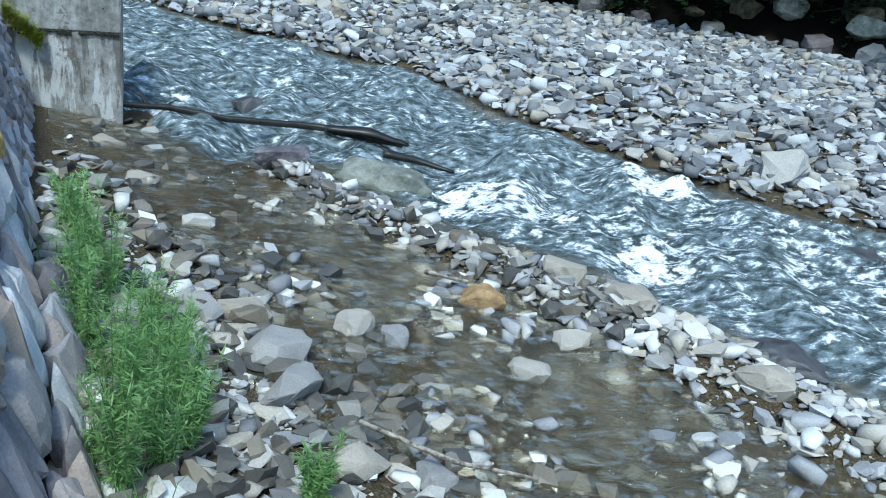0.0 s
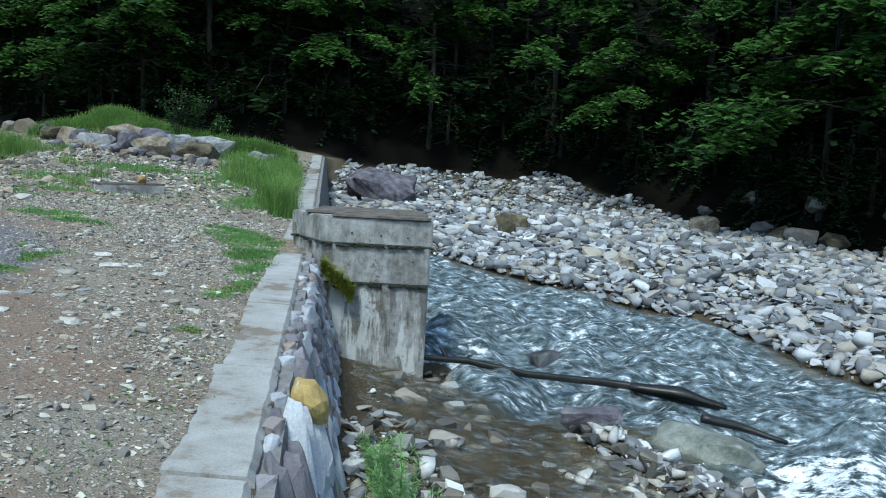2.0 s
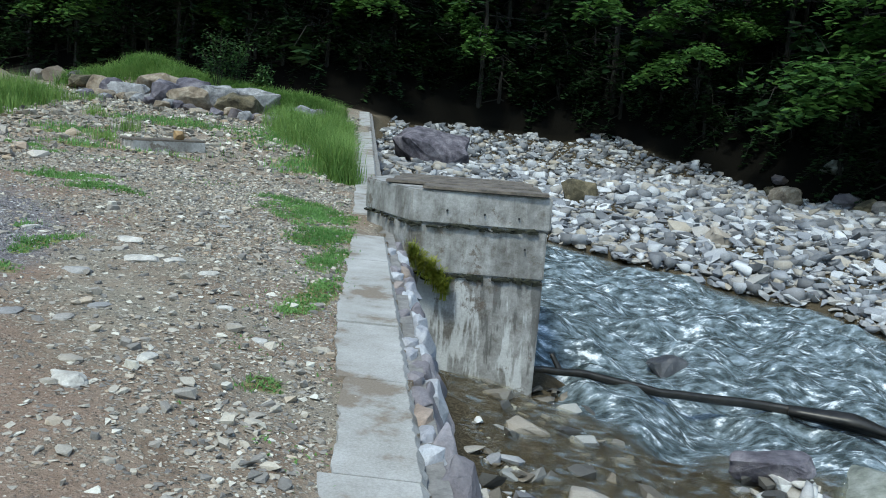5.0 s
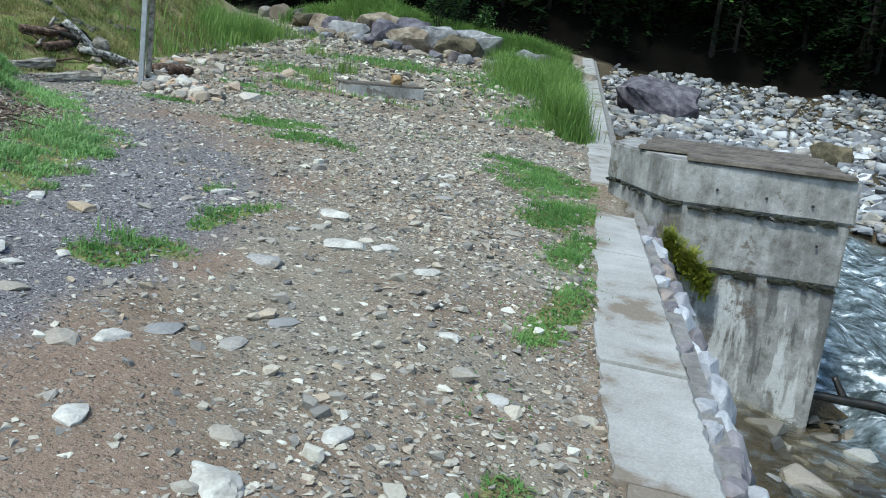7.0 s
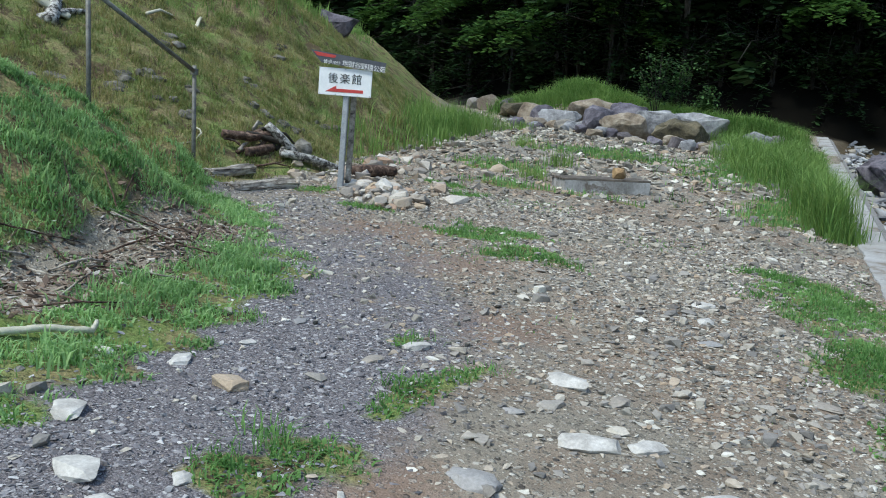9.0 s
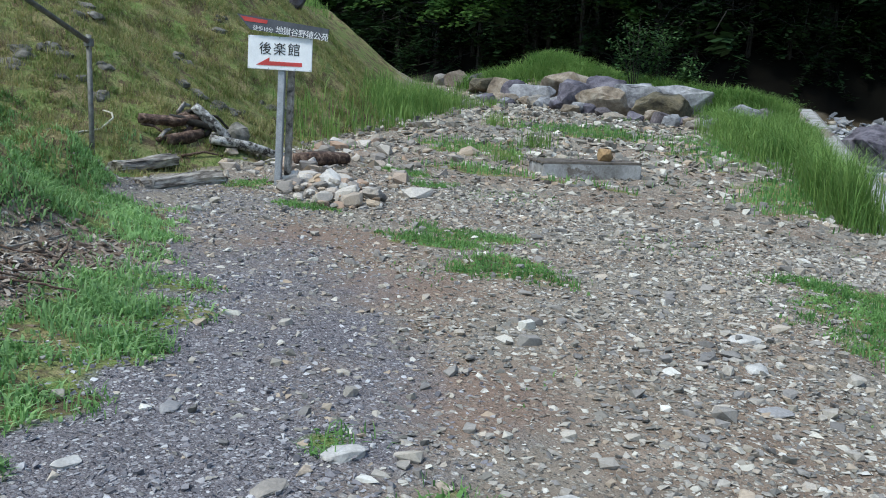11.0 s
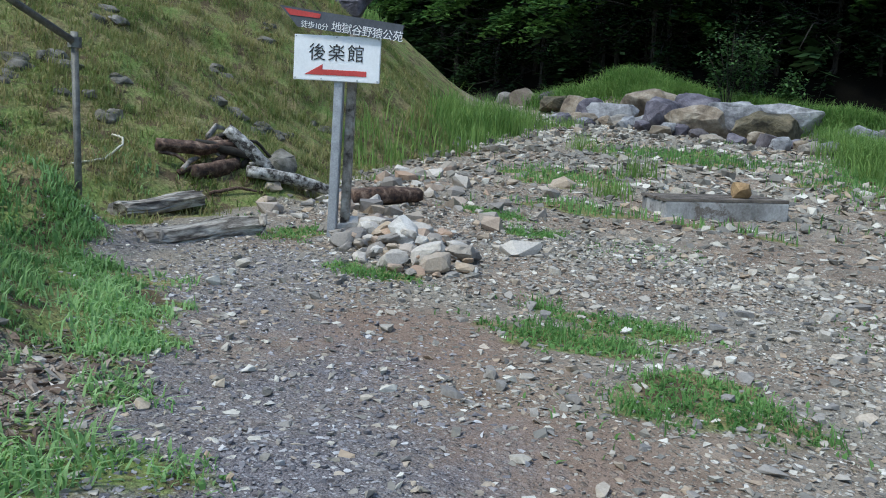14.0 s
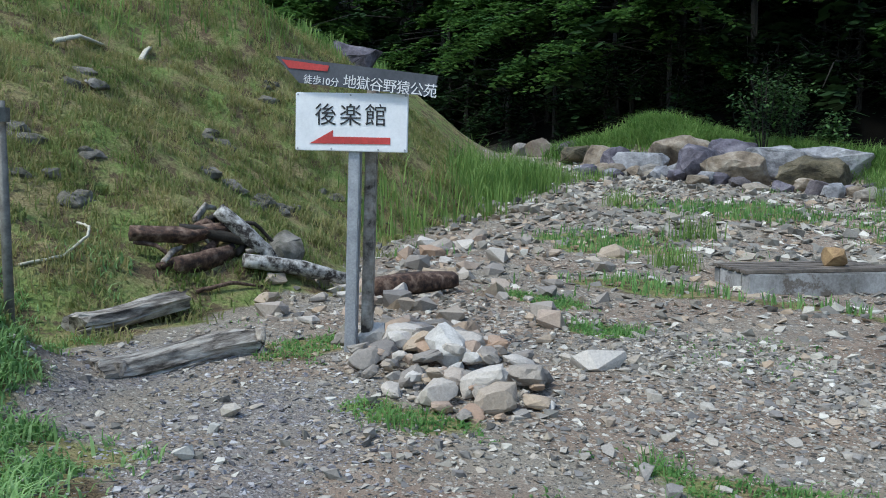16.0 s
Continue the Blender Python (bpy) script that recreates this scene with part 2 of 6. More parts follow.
M_weed = leaf_material("weed_leaves", [(0, (0.17, 0.32, 0.11)), (0.6, (0.29, 0.50, 0.175)), (1, (0.46, 0.66, 0.31))], 0.6, 0.5)
M_sapling = leaf_material("sapling_leaves", [(0, (0.03, 0.075, 0.025)), (0.6, (0.065, 0.14, 0.045)), (1, (0.13, 0.23, 0.08))], 0.55, 0.3)
M_ivy = leaf_material("yellowed_leaves", [(0, (0.07, 0.14, 0.025)), (0.6, (0.16, 0.24, 0.035)), (1, (0.48, 0.46, 0.07))], 0.6, 0.35)


def concrete_pier(name, dark, white):
    m, nt, bs = node_mat(name)
    a = noise_of(nt, 2.6, 7, 0.72)
    streak = noise_of(nt, 2.3, 5, 0.62, (1.8, 1.8, 0.3))
    fine = noise_of(nt, 45, 4, 0.7)
    col = ramp(nt, a, [(0.36, (0.12, 0.108, 0.093)), (0.45, (0.205, 0.20, 0.19)), (0.54, (0.285, 0.28, 0.27)), (0.66, (0.38, 0.375, 0.365))])
    col = mix(nt, ramp(nt, streak, [(0.41, (dark, dark, dark)), (0.45, (0.0, 0.0, 0.0))]), col, (0.075, 0.072, 0.068))
    col = mix(nt, ramp(nt, streak, [(0.52, (0.0, 0.0, 0.0)), (0.57, (white, white, white))]), col, (0.64, 0.65, 0.65))
    moss = noise_of(nt, 1.7, 6, 0.75)
    col = mix(nt, ramp(nt, moss, [(0.57, (0, 0, 0)), (0.62, (0.8, 0.8, 0.8))]), col, (0.10, 0.075, 0.055))
    col = mix(nt, 0.3, col, ramp(nt, fine, [(0.3, (0.25, 0.25, 0.25)), (0.7, (0.8, 0.8, 0.8))]), "OVERLAY")
    nt.links.new(col, bs.inputs["Base Color"])
    bs.inputs["Roughness"].default_value = 0.9
    bump(nt, bs, maths(nt, "ADD", a, maths(nt, "MULTIPLY", fine, 0.3)), 0.5, 0.02)
    return m


M_pier = concrete_pier("blotched_pier_concrete", 0.3, 0.12)
M_pier_low = concrete_pier("streaked_pier_concrete", 0.7, 0.55)


def ground_material():
    m, nt, bs = node_mat("earth_gravel_and_grass")

    def attr(n):
        a = nt.nodes.new("ShaderNodeAttribute")
        a.attribute_name = n
        return a.outputs["Fac"]

    big, mid, fine, grit = noise_of(nt, 0.7, 5), noise_of(nt, 4, 6, 0.7), noise_of(nt, 35, 4, 0.7), noise_of(nt, 130, 3, 0.8)
    earth = ramp(nt, mid, [(0.3, (0.165, 0.118, 0.088)), (0.55, (0.285, 0.222, 0.168)), (0.75, (0.39, 0.325, 0.26))])
    earth = mix(nt, ramp(nt, big, [(0.45, (0, 0, 0)), (0.6, (0.7, 0.7, 0.7))]), earth, (0.285, 0.265, 0.215))
    gravel = ramp(nt, grit, [(0.3, (0.085, 0.077, 0.082)), (0.55, (0.20, 0.183, 0.188)), (0.75, (0.37, 0.35, 0.355))])
    grass = ramp(nt, fine, [(0.3, (0.09, 0.13, 0.04)), (0.7, (0.24, 0.31, 0.10))])
    straw = ramp(nt, fine, [(0.3, (0.15, 0.125, 0.06)), (0.7, (0.38, 0.31, 0.17))])
    grass = mix(nt, ramp(nt, noise_of(nt, 1.6, 6, 0.7), [(0.42, (0, 0, 0)), (0.58, (0.9, 0.9, 0.9))]), grass, straw)
    grass = mix(nt, ramp(nt, noise_of(nt, 2.7, 5, 0.75), [(0.51, (0, 0, 0)), (0.57, (0.9, 0.9, 0.9))]), grass, (0.12, 0.088, 0.058))
    clay = map_range(nt, maths(nt, "ADD", attr("clay"), maths(nt, "SUBTRACT", mid, 0.5)), 0.3, 0.7, 0.0, 0.85)
    earth = mix(nt, clay, earth, ramp(nt, fine, [(0.3, (0.195, 0.135, 0.10)), (0.7, (0.315, 0.232, 0.182))]))
    pos = nt.nodes.new("ShaderNodeNewGeometry").outputs["Position"]

    def chips(scale, cover, stops):
        """Flat stones pressed into the ground: their cover, colour and height."""
        cells = add(nt, "ShaderNodeTexVoronoi", Scale=scale)
        nt.links.new(pos, cells.inputs["Vector"])
        sep = nt.nodes.new("ShaderNodeSeparateColor")
        nt.links.new(cells.outputs["Color"], sep.inputs[0])
        on = maths(nt, "MULTIPLY", map_range(nt, cells.outputs["Distance"], 0.5, 0.36), map_range(nt, sep.outputs[1], 1 - cover, 1.02 - cover))
        return on, ramp(nt, sep.outputs[0], stops)

    warm = [(0.0, (0.09, 0.08, 0.07)), (0.45, (0.25, 0.225, 0.185)), (0.8, (0.42, 0.385, 0.32)), (1.0, (0.66, 0.62, 0.54))]
    cool = [(0.0, (0.065, 0.06, 0.064)), (0.45, (0.185, 0.175, 0.182)), (0.8, (0.33, 0.318, 0.322)), (1.0, (0.55, 0.54, 0.53))]
    on_a, col_a = chips(62.0, 0.55, warm)
    on_b, col_b = chips(27.0, 0.38, warm)
    on_c, col_c = chips(75.0, 0.8, cool)
    on_d, col_d = chips(38.0, 0.35, cool)
    bare = maths(nt, "SUBTRACT", 1.0, maths(nt, "MULTIPLY", clay, 0.8))
    earth = mix(nt, maths(nt, "MULTIPLY", on_b, bare), mix(nt, maths(nt, "MULTIPLY", on_a, bare), earth, col_a), col_b)
    gravel = mix(nt, on_d, mix(nt, on_c, gravel, col_c), col_d)
    pressed = maths(nt, "ADD", maths(nt, "MULTIPLY", on_a, 0.25), maths(nt, "MULTIPLY", on_b, 0.45))
    bed = ramp(nt, fine, [(0.3, (0.025, 0.021, 0.014)), (0.5, (0.075, 0.06, 0.038)), (0.72, (0.19, 0.16, 0.115))])
    # woodland floor near black: the trees' shade is put into its colour
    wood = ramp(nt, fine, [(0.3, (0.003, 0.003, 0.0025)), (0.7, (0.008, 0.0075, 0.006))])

    def edge(n, lo=0.35, hi=0.65):
        s = maths(nt, "ADD", attr(n), maths(nt, "MULTIPLY", maths(nt, "SUBTRACT", mid, 0.5), 0.9))
        return map_range(nt, s, lo, hi)

    worn = maths(nt, "ADD", attr("gravel"), maths(nt, "MULTIPLY", maths(nt, "SUBTRACT", noise_of(nt, 1.4, 6, 0.7), 0.5), 1.7))
    col = mix(nt, map_range(nt, worn, 0.2, 0.75), earth, gravel)
    col = mix(nt, edge("turf"), col, grass)
    col = mix(nt, attr("bed"), col, bed)
    col = mix(nt, 0.5, col, ramp(nt, grit, [(0.3, (0.2, 0.2, 0.2)), (0.7, (0.8, 0.8, 0.8))]), "OVERLAY")
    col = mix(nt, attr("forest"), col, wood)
    nt.links.new(col, bs.inputs["Base Color"])
    bs.inputs["Roughness"].default_value = 0.95
    bs.inputs["Specular IOR Level"].default_value = 0.04
    bump(nt, bs, maths(nt, "ADD", maths(nt, "ADD", mid, pressed), maths(nt, "ADD", maths(nt, "MULTIPLY", fine, 0.5), maths(nt, "MULTIPLY", grit, 0.3))), 0.8, 0.03)
    return m


M_ground = ground_material()


def water_material():
    m, nt, bs = node_mat("mountain_stream_water")
    deep = nt.nodes.new("ShaderNodeAttribute")
    deep.attribute_name = "deep"
    foamy = nt.nodes.new("ShaderNodeAttribute")
    foamy.attribute_name = "foamy"
    flow = (0.85, 1.45, 1.0, radians(-10))
    a = noise_of(nt, 1.5, 5, 0.7, flow)
    b = noise_of(nt, 5.0, 4, 0.6, flow)
    c = noise_of(nt, 17, 4, 0.65, flow)
    # clear water over the bed
    bs.inputs["Base Color"].default_value = (0.74, 0.73, 0.60, 1)
    bs.inputs["Roughness"].default_value = 0.03
    bs.inputs["IOR"].default_value = 1.33
    bs.inputs["Transmission Weight"].default_value = 1.0
    # aerated main current, sky reflection put into its blue-grey, and its foam
    cur = nt.nodes.new("ShaderNodeBsdfPrincipled")
    body = ramp(nt, b, [(0.38, (0.04, 0.056, 0.06)), (0.5, (0.13, 0.165, 0.18)), (0.62, (0.27, 0.33, 0.375))])
    f = maths(nt, "ADD", maths(nt, "MULTIPLY", a, 0.36), maths(nt, "ADD", maths(nt, "MULTIPLY", b, 0.42), maths(nt, "MULTIPLY", c, 0.22)))
    f = maths(nt, "ADD", f, maths(nt, "MULTIPLY", foamy.outputs["Fac"], 0.24))
    foam = map_range(nt, f, 0.618, 0.68)
    nt.links.new(mix(nt, foam, body, (0.80, 0.84, 0.88)), cur.inputs["Base Color"])
    nt.links.new(map_range(nt, foam, 0, 1, 0.08, 0.7), cur.inputs["Roughness"])
    cur.inputs["IOR"].default_value = 1.33
    h = maths(nt, "ADD", b, maths(nt, "MULTIPLY", c, 0.7))
    bump(nt, bs, maths(nt, "ADD", b, maths(nt, "MULTIPLY", c, 0.22)), 1.0, 0.16)
    bump(nt, cur, h, 0.8, 0.06)
    ms = nt.nodes.new("ShaderNodeMixShader")
    # shallow ripple crests mix in the current's colour as painted sky glints
    nt.links.new(maths(nt, "MAXIMUM", map_range(nt, deep.outputs["Fac"], 0.08, 0.8, 0.0, 0.88), maths(nt, "MAXIMUM", maths(nt, "MULTIPLY", foam, map_range(nt, deep.outputs["Fac"], 0.0, 0.2, 0.0, 1.0)), map_range(nt, maths(nt, "ADD", maths(nt, "MULTIPLY", b, 0.6), maths(nt, "MULTIPLY", c, 0.4)), 0.50, 0.62, 0.0, 0.5))), ms.inputs[0])
    nt.links.new(bs.outputs[0], ms.inputs[1])
    nt.links.new(cur.outputs[0], ms.inputs[2])
    nt.links.new(ms.outputs[0], nt.nodes["Material Output"].inputs[0])
    return m


M_water = water_material()


# ---------- mesh helpers ----------
def make_mesh(name, verts, faces, material):
    """A mesh from numpy arrays: n x 3 vertices, and m x 3 or m x 4 faces."""
    verts, faces = np.asarray(verts, np.float32), np.asarray(faces, np.int32)
    me = bpy.data.meshes.new(name)
    k = faces.shape[1]
    me.vertices.add(len(verts))
    me.vertices.foreach_set("co", verts.ravel())
    me.loops.add(faces.size)
    me.loops.foreach_set("vertex_index", faces.ravel())
    me.polygons.add(len(faces))
    me.polygons.foreach_set("loop_start", np.arange(0, faces.size, k, dtype=np.int32))
    me.update(calc_edges=True)
    me.validate()
    me.polygons.foreach_set("use_smooth", np.zeros(len(me.polygons), bool))
    me.materials.append(material)
    return me


def part(name, bm, material, parent=None, label="", smooth=False):
    """Links a bmesh as one mesh object, under a thing if one is given."""
    me = bpy.data.meshes.new(name)
    bm.to_mesh(me)
    bm.free()
    me.materials.append(material)
    if smooth:
        me.polygons.foreach_set("use_smooth", np.ones(len(me.polygons), bool))
    ob = new(name, me)
    ob.parent = parent
    return tagged(ob, label)


def holder(name, m, label, category, group=""):
    ob = new(name)
    ob.matrix_world = m
    ob.empty_display_size = 0.1
    return tagged(ob, label, category, group)


def box(bm, x0, x1, y0, y1, z0, z1, m=None, bevel=0.0):
    mm = Matrix.LocRotScale(((x0 + x1) / 2, (y0 + y1) / 2, (z0 + z1) / 2), None, (x1 - x0, y1 - y0, z1 - z0))
    r = bmesh.ops.create_cube(bm, size=1, matrix=(m @ mm) if m else mm)
    if bevel:
        es = list({e for v in r["verts"] for e in v.link_edges})
        bmesh.ops.bevel(bm, geom=es, offset=bevel, segments=2, affect="EDGES")
    return bm


def tube(bm, pts, radii, sides=8, wobble=0.0, rng=None):
    """A tapering round limb through the points."""
    rings = []
    grooves = [rng.uniform(-wobble, wobble) * 1.5 for _ in range(sides)] if rng else []
    pts = [Vector(p) for p in pts]
    for i, (p, r) in enumerate(zip(pts, radii)):
        d = (pts[min(i + 1, len(pts) - 1)] - pts[max(i - 1, 0)]).normalized()
        q = d.to_track_quat("Z", "Y")
        ring = []
        for k in range(sides):
            a = 2 * math.pi * k / sides
            rr = r * (1 + (grooves[k] + rng.uniform(-wobble, wobble) * 0.2 if rng else 0))
            ring.append(bm.verts.new(p + q @ Vector((rr * math.cos(a), rr * math.sin(a), 0))))
        rings.append(ring)
    for a, b in zip(rings, rings[1:]):
        for k in range(sides):
            bm.faces.new((a[k], a[(k + 1) % sides], b[(k + 1) % sides], b[k]))
    bm.faces.new(rings[0][::-1])
    bm.faces.new(rings[-1])
    return bm


# ---------- the lie of the land ----------
def polyline_distance(x, y, pts):
    """Signed distance to a line through pts: positive to its left; and how far along it lies."""
    x, y = np.asarray(x, float), np.asarray(y, float)
    best, sign = np.full(x.shape, 1e9), np.zeros(x.shape)
    for (x0, y0), (x1, y1) in zip(pts, pts[1:]):
        dx, dy = x1 - x0, y1 - y0
        t = np.clip(((x - x0) * dx + (y - y0) * dy) / (dx * dx + dy * dy), 0, 1)
        px, py = x - (x0 + t * dx), y - (y0 + t * dy)
        d = np.hypot(px, py)
        c = dx * py - dy * px
        near = d < best - 1e-9
        best = np.where(near, d, best)
        sign = np.where(near, np.sign(c), sign)
    return best * np.where(sign == 0, 1, sign)


def smooth01(v):
    v = np.clip(v, 0, 1)
    return v * v * (3 - 2 * v)


def wall_edge(y):
    """x of the outer top edge of the retaining wall."""
    return 0.99 - 0.185 * np.clip(y, -60, 46) + 1.3 * smooth01((-4.6 - np.asarray(y, float)) / 1.2)


def water_level(x, y):
    return -2.1 - 0.13 * np.clip(x - 1.2, -2, 5) - 0.07 * np.clip(x - 6.2, 0, 12) + 0.02 * (np.clip(y, -5, 50) - 9)


def terrace(x, y):
    s = wall_edge(y) - x
    return (-0.34 + np.interp(s, [0, 0.6, 1.6, 2.3, 3.7, 5, 8], [0, 0.02, 0.2, 0.24, 0.35, 0.43, 0.6])
            + 0.015 * (np.clip(y, -8, 40) - 4) + 0.04 * np.clip(y - 15, 0, 25))


HILL_FOOT = [(-6.5, -40), (-5.5, -6), (-4.6, 0), (-4.2, 3.5), (-4.5, 4.5), (-5.1, 6.2), (-6.6, 7.8), (-8.1, 8.6), (-9.2, 9.0), (-9.3, 10.6), (-9.0, 11.6), (-9.8, 12.8), (-11.2, 15), (-11.4, 18), (-15.9, 26), (-22, 36), (-40, 52), (-120, 90)]
FAR_BAR = [(-30, 60), (-9, 50), (-6, 40), (-2.2, 28), (0.5, 23), (3, 21.7), (5, 20.8), (8.3, 19.2), (9.8, 14.5), (12.4, 10.5), (14, 8.7), (15.5, 8.0), (20, 4.5), (40, -8), (120, -40)]
MID_BAR = [(3.9, 7.2), (4.7, 6.2), (5.8, 5.0), (7.2, 3.6), (8.3, 1.9), (9.2, 0.4), (10.5, -1.5), (13, -5)]
FOREST = [(-250, 80), (-95, 68), (-40, 56), (-20, 49), (-5, 52), (7, 51.5), (13.6, 44.6), (19.6, 36.6), (28.4, 25.6), (43, 10.5), (73, -17.5), (153, -58)]
PATH_LINE = [(-3.0, -8), (-3.1, -3), (-3.3, 1), (-3.6, 4), (-4.3, 6), (-5.5, 7.3), (-7.0, 8.4), (-8.2, 9.3)]
SHORE_Y = [-6, -1.8, -0.2, 1.2, 3.2, 5.5, 6.8, 9, 14]
SHORE_U = [5.5, 3.8, 2.6, 2.35, 1.8, 1.2, 0.85, 0.6, 0.5]


def hill_height(x, y):
    d = polyline_distance(x, y, HILL_FOOT)
    slope = np.interp(y, [-10, 5, 7.2, 8.2, 9.2, 12, 16], [0.75, 0.8, 0.85, 0.45, 0.5, 0.6, 0.9])
    soft = np.interp(y, [-10, 5.5, 7.2, 8.5, 10], [1.3, 1.25, 0.6, 0.4, 0.15])
    h = np.where(d > 0, slope * np.maximum(d - soft, 0) + 0.1 * np.minimum(np.maximum(d, 0), soft), 0)
    cap = np.interp(y, [8, 12, 16, 20, 30], [4.4, 4.1, 3.5, 3.1, 2.9])
    return np.where(h > cap, cap + (h - cap) * np.interp(y, [15, 20], [0.25, 0.08]), h)


def bed(x, y):
    u = x - wall_edge(y)
    w = water_level(x, y)
    shore = np.interp(y, SHORE_Y, SHORE_U)
    near = 0.28 * smooth01(1 - u / np.maximum(shore, 0.1)) - 0.13 * smooth01((u - shore) / 1.0)
    mb = np.abs(polyline_distance(x, y, MID_BAR))
    along = np.clip((np.asarray(x, float) - 3.9) / 5, 0, 1)
    half = 0.75 + 0.9 * along
    mid = 0.30 * smooth01(1 - mb / (half * 1.25))
    fb = polyline_distance(x, y, FAR_BAR)
    far = np.where(fb > -0.6, 0.28 * smooth01((fb + 0.6) / 1.2) + 0.85 * smooth01(fb / 6.0) * smooth01((x - 2.0) / 3.5) + 0.2 * np.clip(y - 44, 0, 9), 0)
    main = -0.55 * smooth01((u - shore - 1.8) / 2.0) * (fb < 0)
    return w + near + mid + main * (1 - smooth01(1 - mb / (half * 2))) + far


def land(x, y):
    """Height of the ground."""
    x, y = np.asarray(x, float), np.asarray(y, float)
    u = x - wall_edge(y)
    top = terrace(x, y) + hill_height(x, y)
    top = top + 0.5 * np.exp(-(((x + 10) / 4.5) ** 4 + ((y - 30 + (x + 10) * 0.25) / 1.6) ** 2))
    top = top + 0.95 * np.exp(-(((x + 14.2) / 2.4) ** 2 + ((y - 32.3) / 1.7) ** 2))
    top = top + 0.5 * np.exp(-(((x + 8.98) / 0.5) ** 2 + ((y - 8.5) / 0.36) ** 2))
    low = bed(x, y)
    up = smooth01((u + 0.12) / 0.12)
    past = smooth01((y - 46) / 5)
    up = up * (1 - past) + past * smooth01((u + 3) / 6)
    z = top * (1 - up) + low * up
    fd = polyline_distance(x, y, FOREST)
    z = z + np.where(fd > 0, np.minimum(fd * 0.95, 70), 0)
    return z


def roughen(x, y):
    return 0.018 * np.sin(2.3 * x + 1.1 * y) * np.sin(1.7 * y - 0.6 * x) + 0.010 * np.sin(6.1 * x + 2) * np.sin(5.3 * y)


def lumps(x, y):
    """Tussocks and small ledges of the grassy bank."""
    d = polyline_distance(x, y, HILL_FOOT)
    w = np.sin(1.9 * x + 0.7 * y) * np.sin(1.3 * y - 1.1 * x + 2) + 0.7 * np.sin(3.7 * x - 1.6 * y + 1) * np.sin(3.1 * y + 0.8 * x) + 0.5 * np.sin(7.3 * x + 3.3 * y) * np.sin(6.1 * y - 2.9 * x)
    q = 0
    for k in range(14):
        t, f = 2.4 * k + 0.3, 4.0 + 0.8 * k
        q = q + np.sin(f * (x * math.cos(t) + y * math.sin(t)) + 1.7 * k * k) / (1 + 0.12 * k)
    ledge = np.maximum(np.sin(2.6 * x - 0.9 * y + 1.2 * np.sin(1.1 * y)), 0) ** 3
    return (0.07 * w + 0.017 * q + 0.10 * ledge) * smooth01((d - 0.2) / 1.2)


def ground_z(x, y):
    x, y = np.asarray(x, float), np.asarray(y, float)
    return land(x, y) + roughen(x, y) + lumps(x, y)


def grow(start, step, factor, end):
    out, v = [], start
    while abs(v) < end:
        v += step
        step *= factor
        out.append(v)
    return out


GRASS_PATCHES = [(-4.4, 8.75, 0.42, 0.38), (-5.35, 9.15, 0.5, 0.22), (-5.2, 9.75, 0.55, 0.2), (-3.1, 5.0, 0.12, 0.42), (-3.6, 5.55, 0.10, 0.16), (-3.05, 4.08, 0.24, 0.2), (-3.12, 3.7, 0.2, 0.16), (-1.42, 8.2, 0.36, 0.95), (-1.95, 9.7, 0.55, 0.9), (-1.05, 6.7, 0.16, 0.8), (-0.5, 2.7, 0.12, 0.14), (-6.85, 9.55, 0.45, 0.15),
                 (-8.1, 10.25, 0.22, 0.4), (-7.8, 12.7, 0.4, 0.22), (-7.5, 14.0, 0.6, 0.4), (-6.2, 14.1, 0.9, 0.18), (-3.4, 16.5, 0.8, 2.2), (-5.2, 22, 1.4, 3.5), (-8.5, 21, 1.6, 1.2), (-8.8, 16.5, 0.8, 0.9), (-0.78, 5.2, 0.12, 1.0), (-2.5, 10.4, 0.4, 0.3), (-7.0, 12.0, 0.3, 0.2)]


LITTER = [(-5.5, 4.3), (-5.85, 5.3), (-6.25, 6.2), (-6.5, 6.85)]


def turf_amount(x, y):
    x, y = np.asarray(x, float), np.asarray(y, float)
    d = polyline_distance(x, y, HILL_FOOT)
    t = smooth01((d + 0.15 + 0.16 * np.sin(4.3 * x + 1.7 * y) + 0.10 * np.sin(9.1 * y - 5 * x)) / 0.32)
    # a strip of bare litter along the foot of the bank
    litter = smooth01(1.45 - np.abs(polyline_distance(x, y, LITTER)) / 0.36 + 0.35 * np.sin(3.1 * x + 1) * np.sin(2.7 * y))
    t = t * (1 - 0.97 * litter)
    for cx, cy, rx, ry in GRASS_PATCHES:
        t = np.maximum(t, 0.95 * smooth01(1.5 - np.hypot((x - cx) / rx, (y - cy) / ry) + 0.28 * np.sin(5.3 * x + 2.1 * y) * np.sin(4.7 * y - 1.9 * x + 1) + 0.3 * np.sin(17 * x + 5 * y) * np.sin(14 * y - 6 * x)))
    spread = smooth01((np.sin(1.7 * x + 0.4 * y + 0.6) * np.sin(1.3 * y - 0.8 * x) - 0.35) / 0.5) * (y > 5) * (x < -3.2) * (1 - smooth01(1.9 - np.abs(polyline_distance(x, y, PATH_LINE)) / 0.75))
    t = np.maximum(t, 0.25 * spread)
    return t * (x < wall_edge(y) - 0.5)


CLAY = [(-3.22, 4.54, 0.4), (-2.85, 4.05, 0.4), (-4.7, 7.7, 0.55), (-5.9, 8.6, 0.7), (-2.4, 2.3, 0.8), (-1.5, 1.6, 0.7), (-0.9, 0.6, 0.8), (-3.4, 6.4, 0.5)]


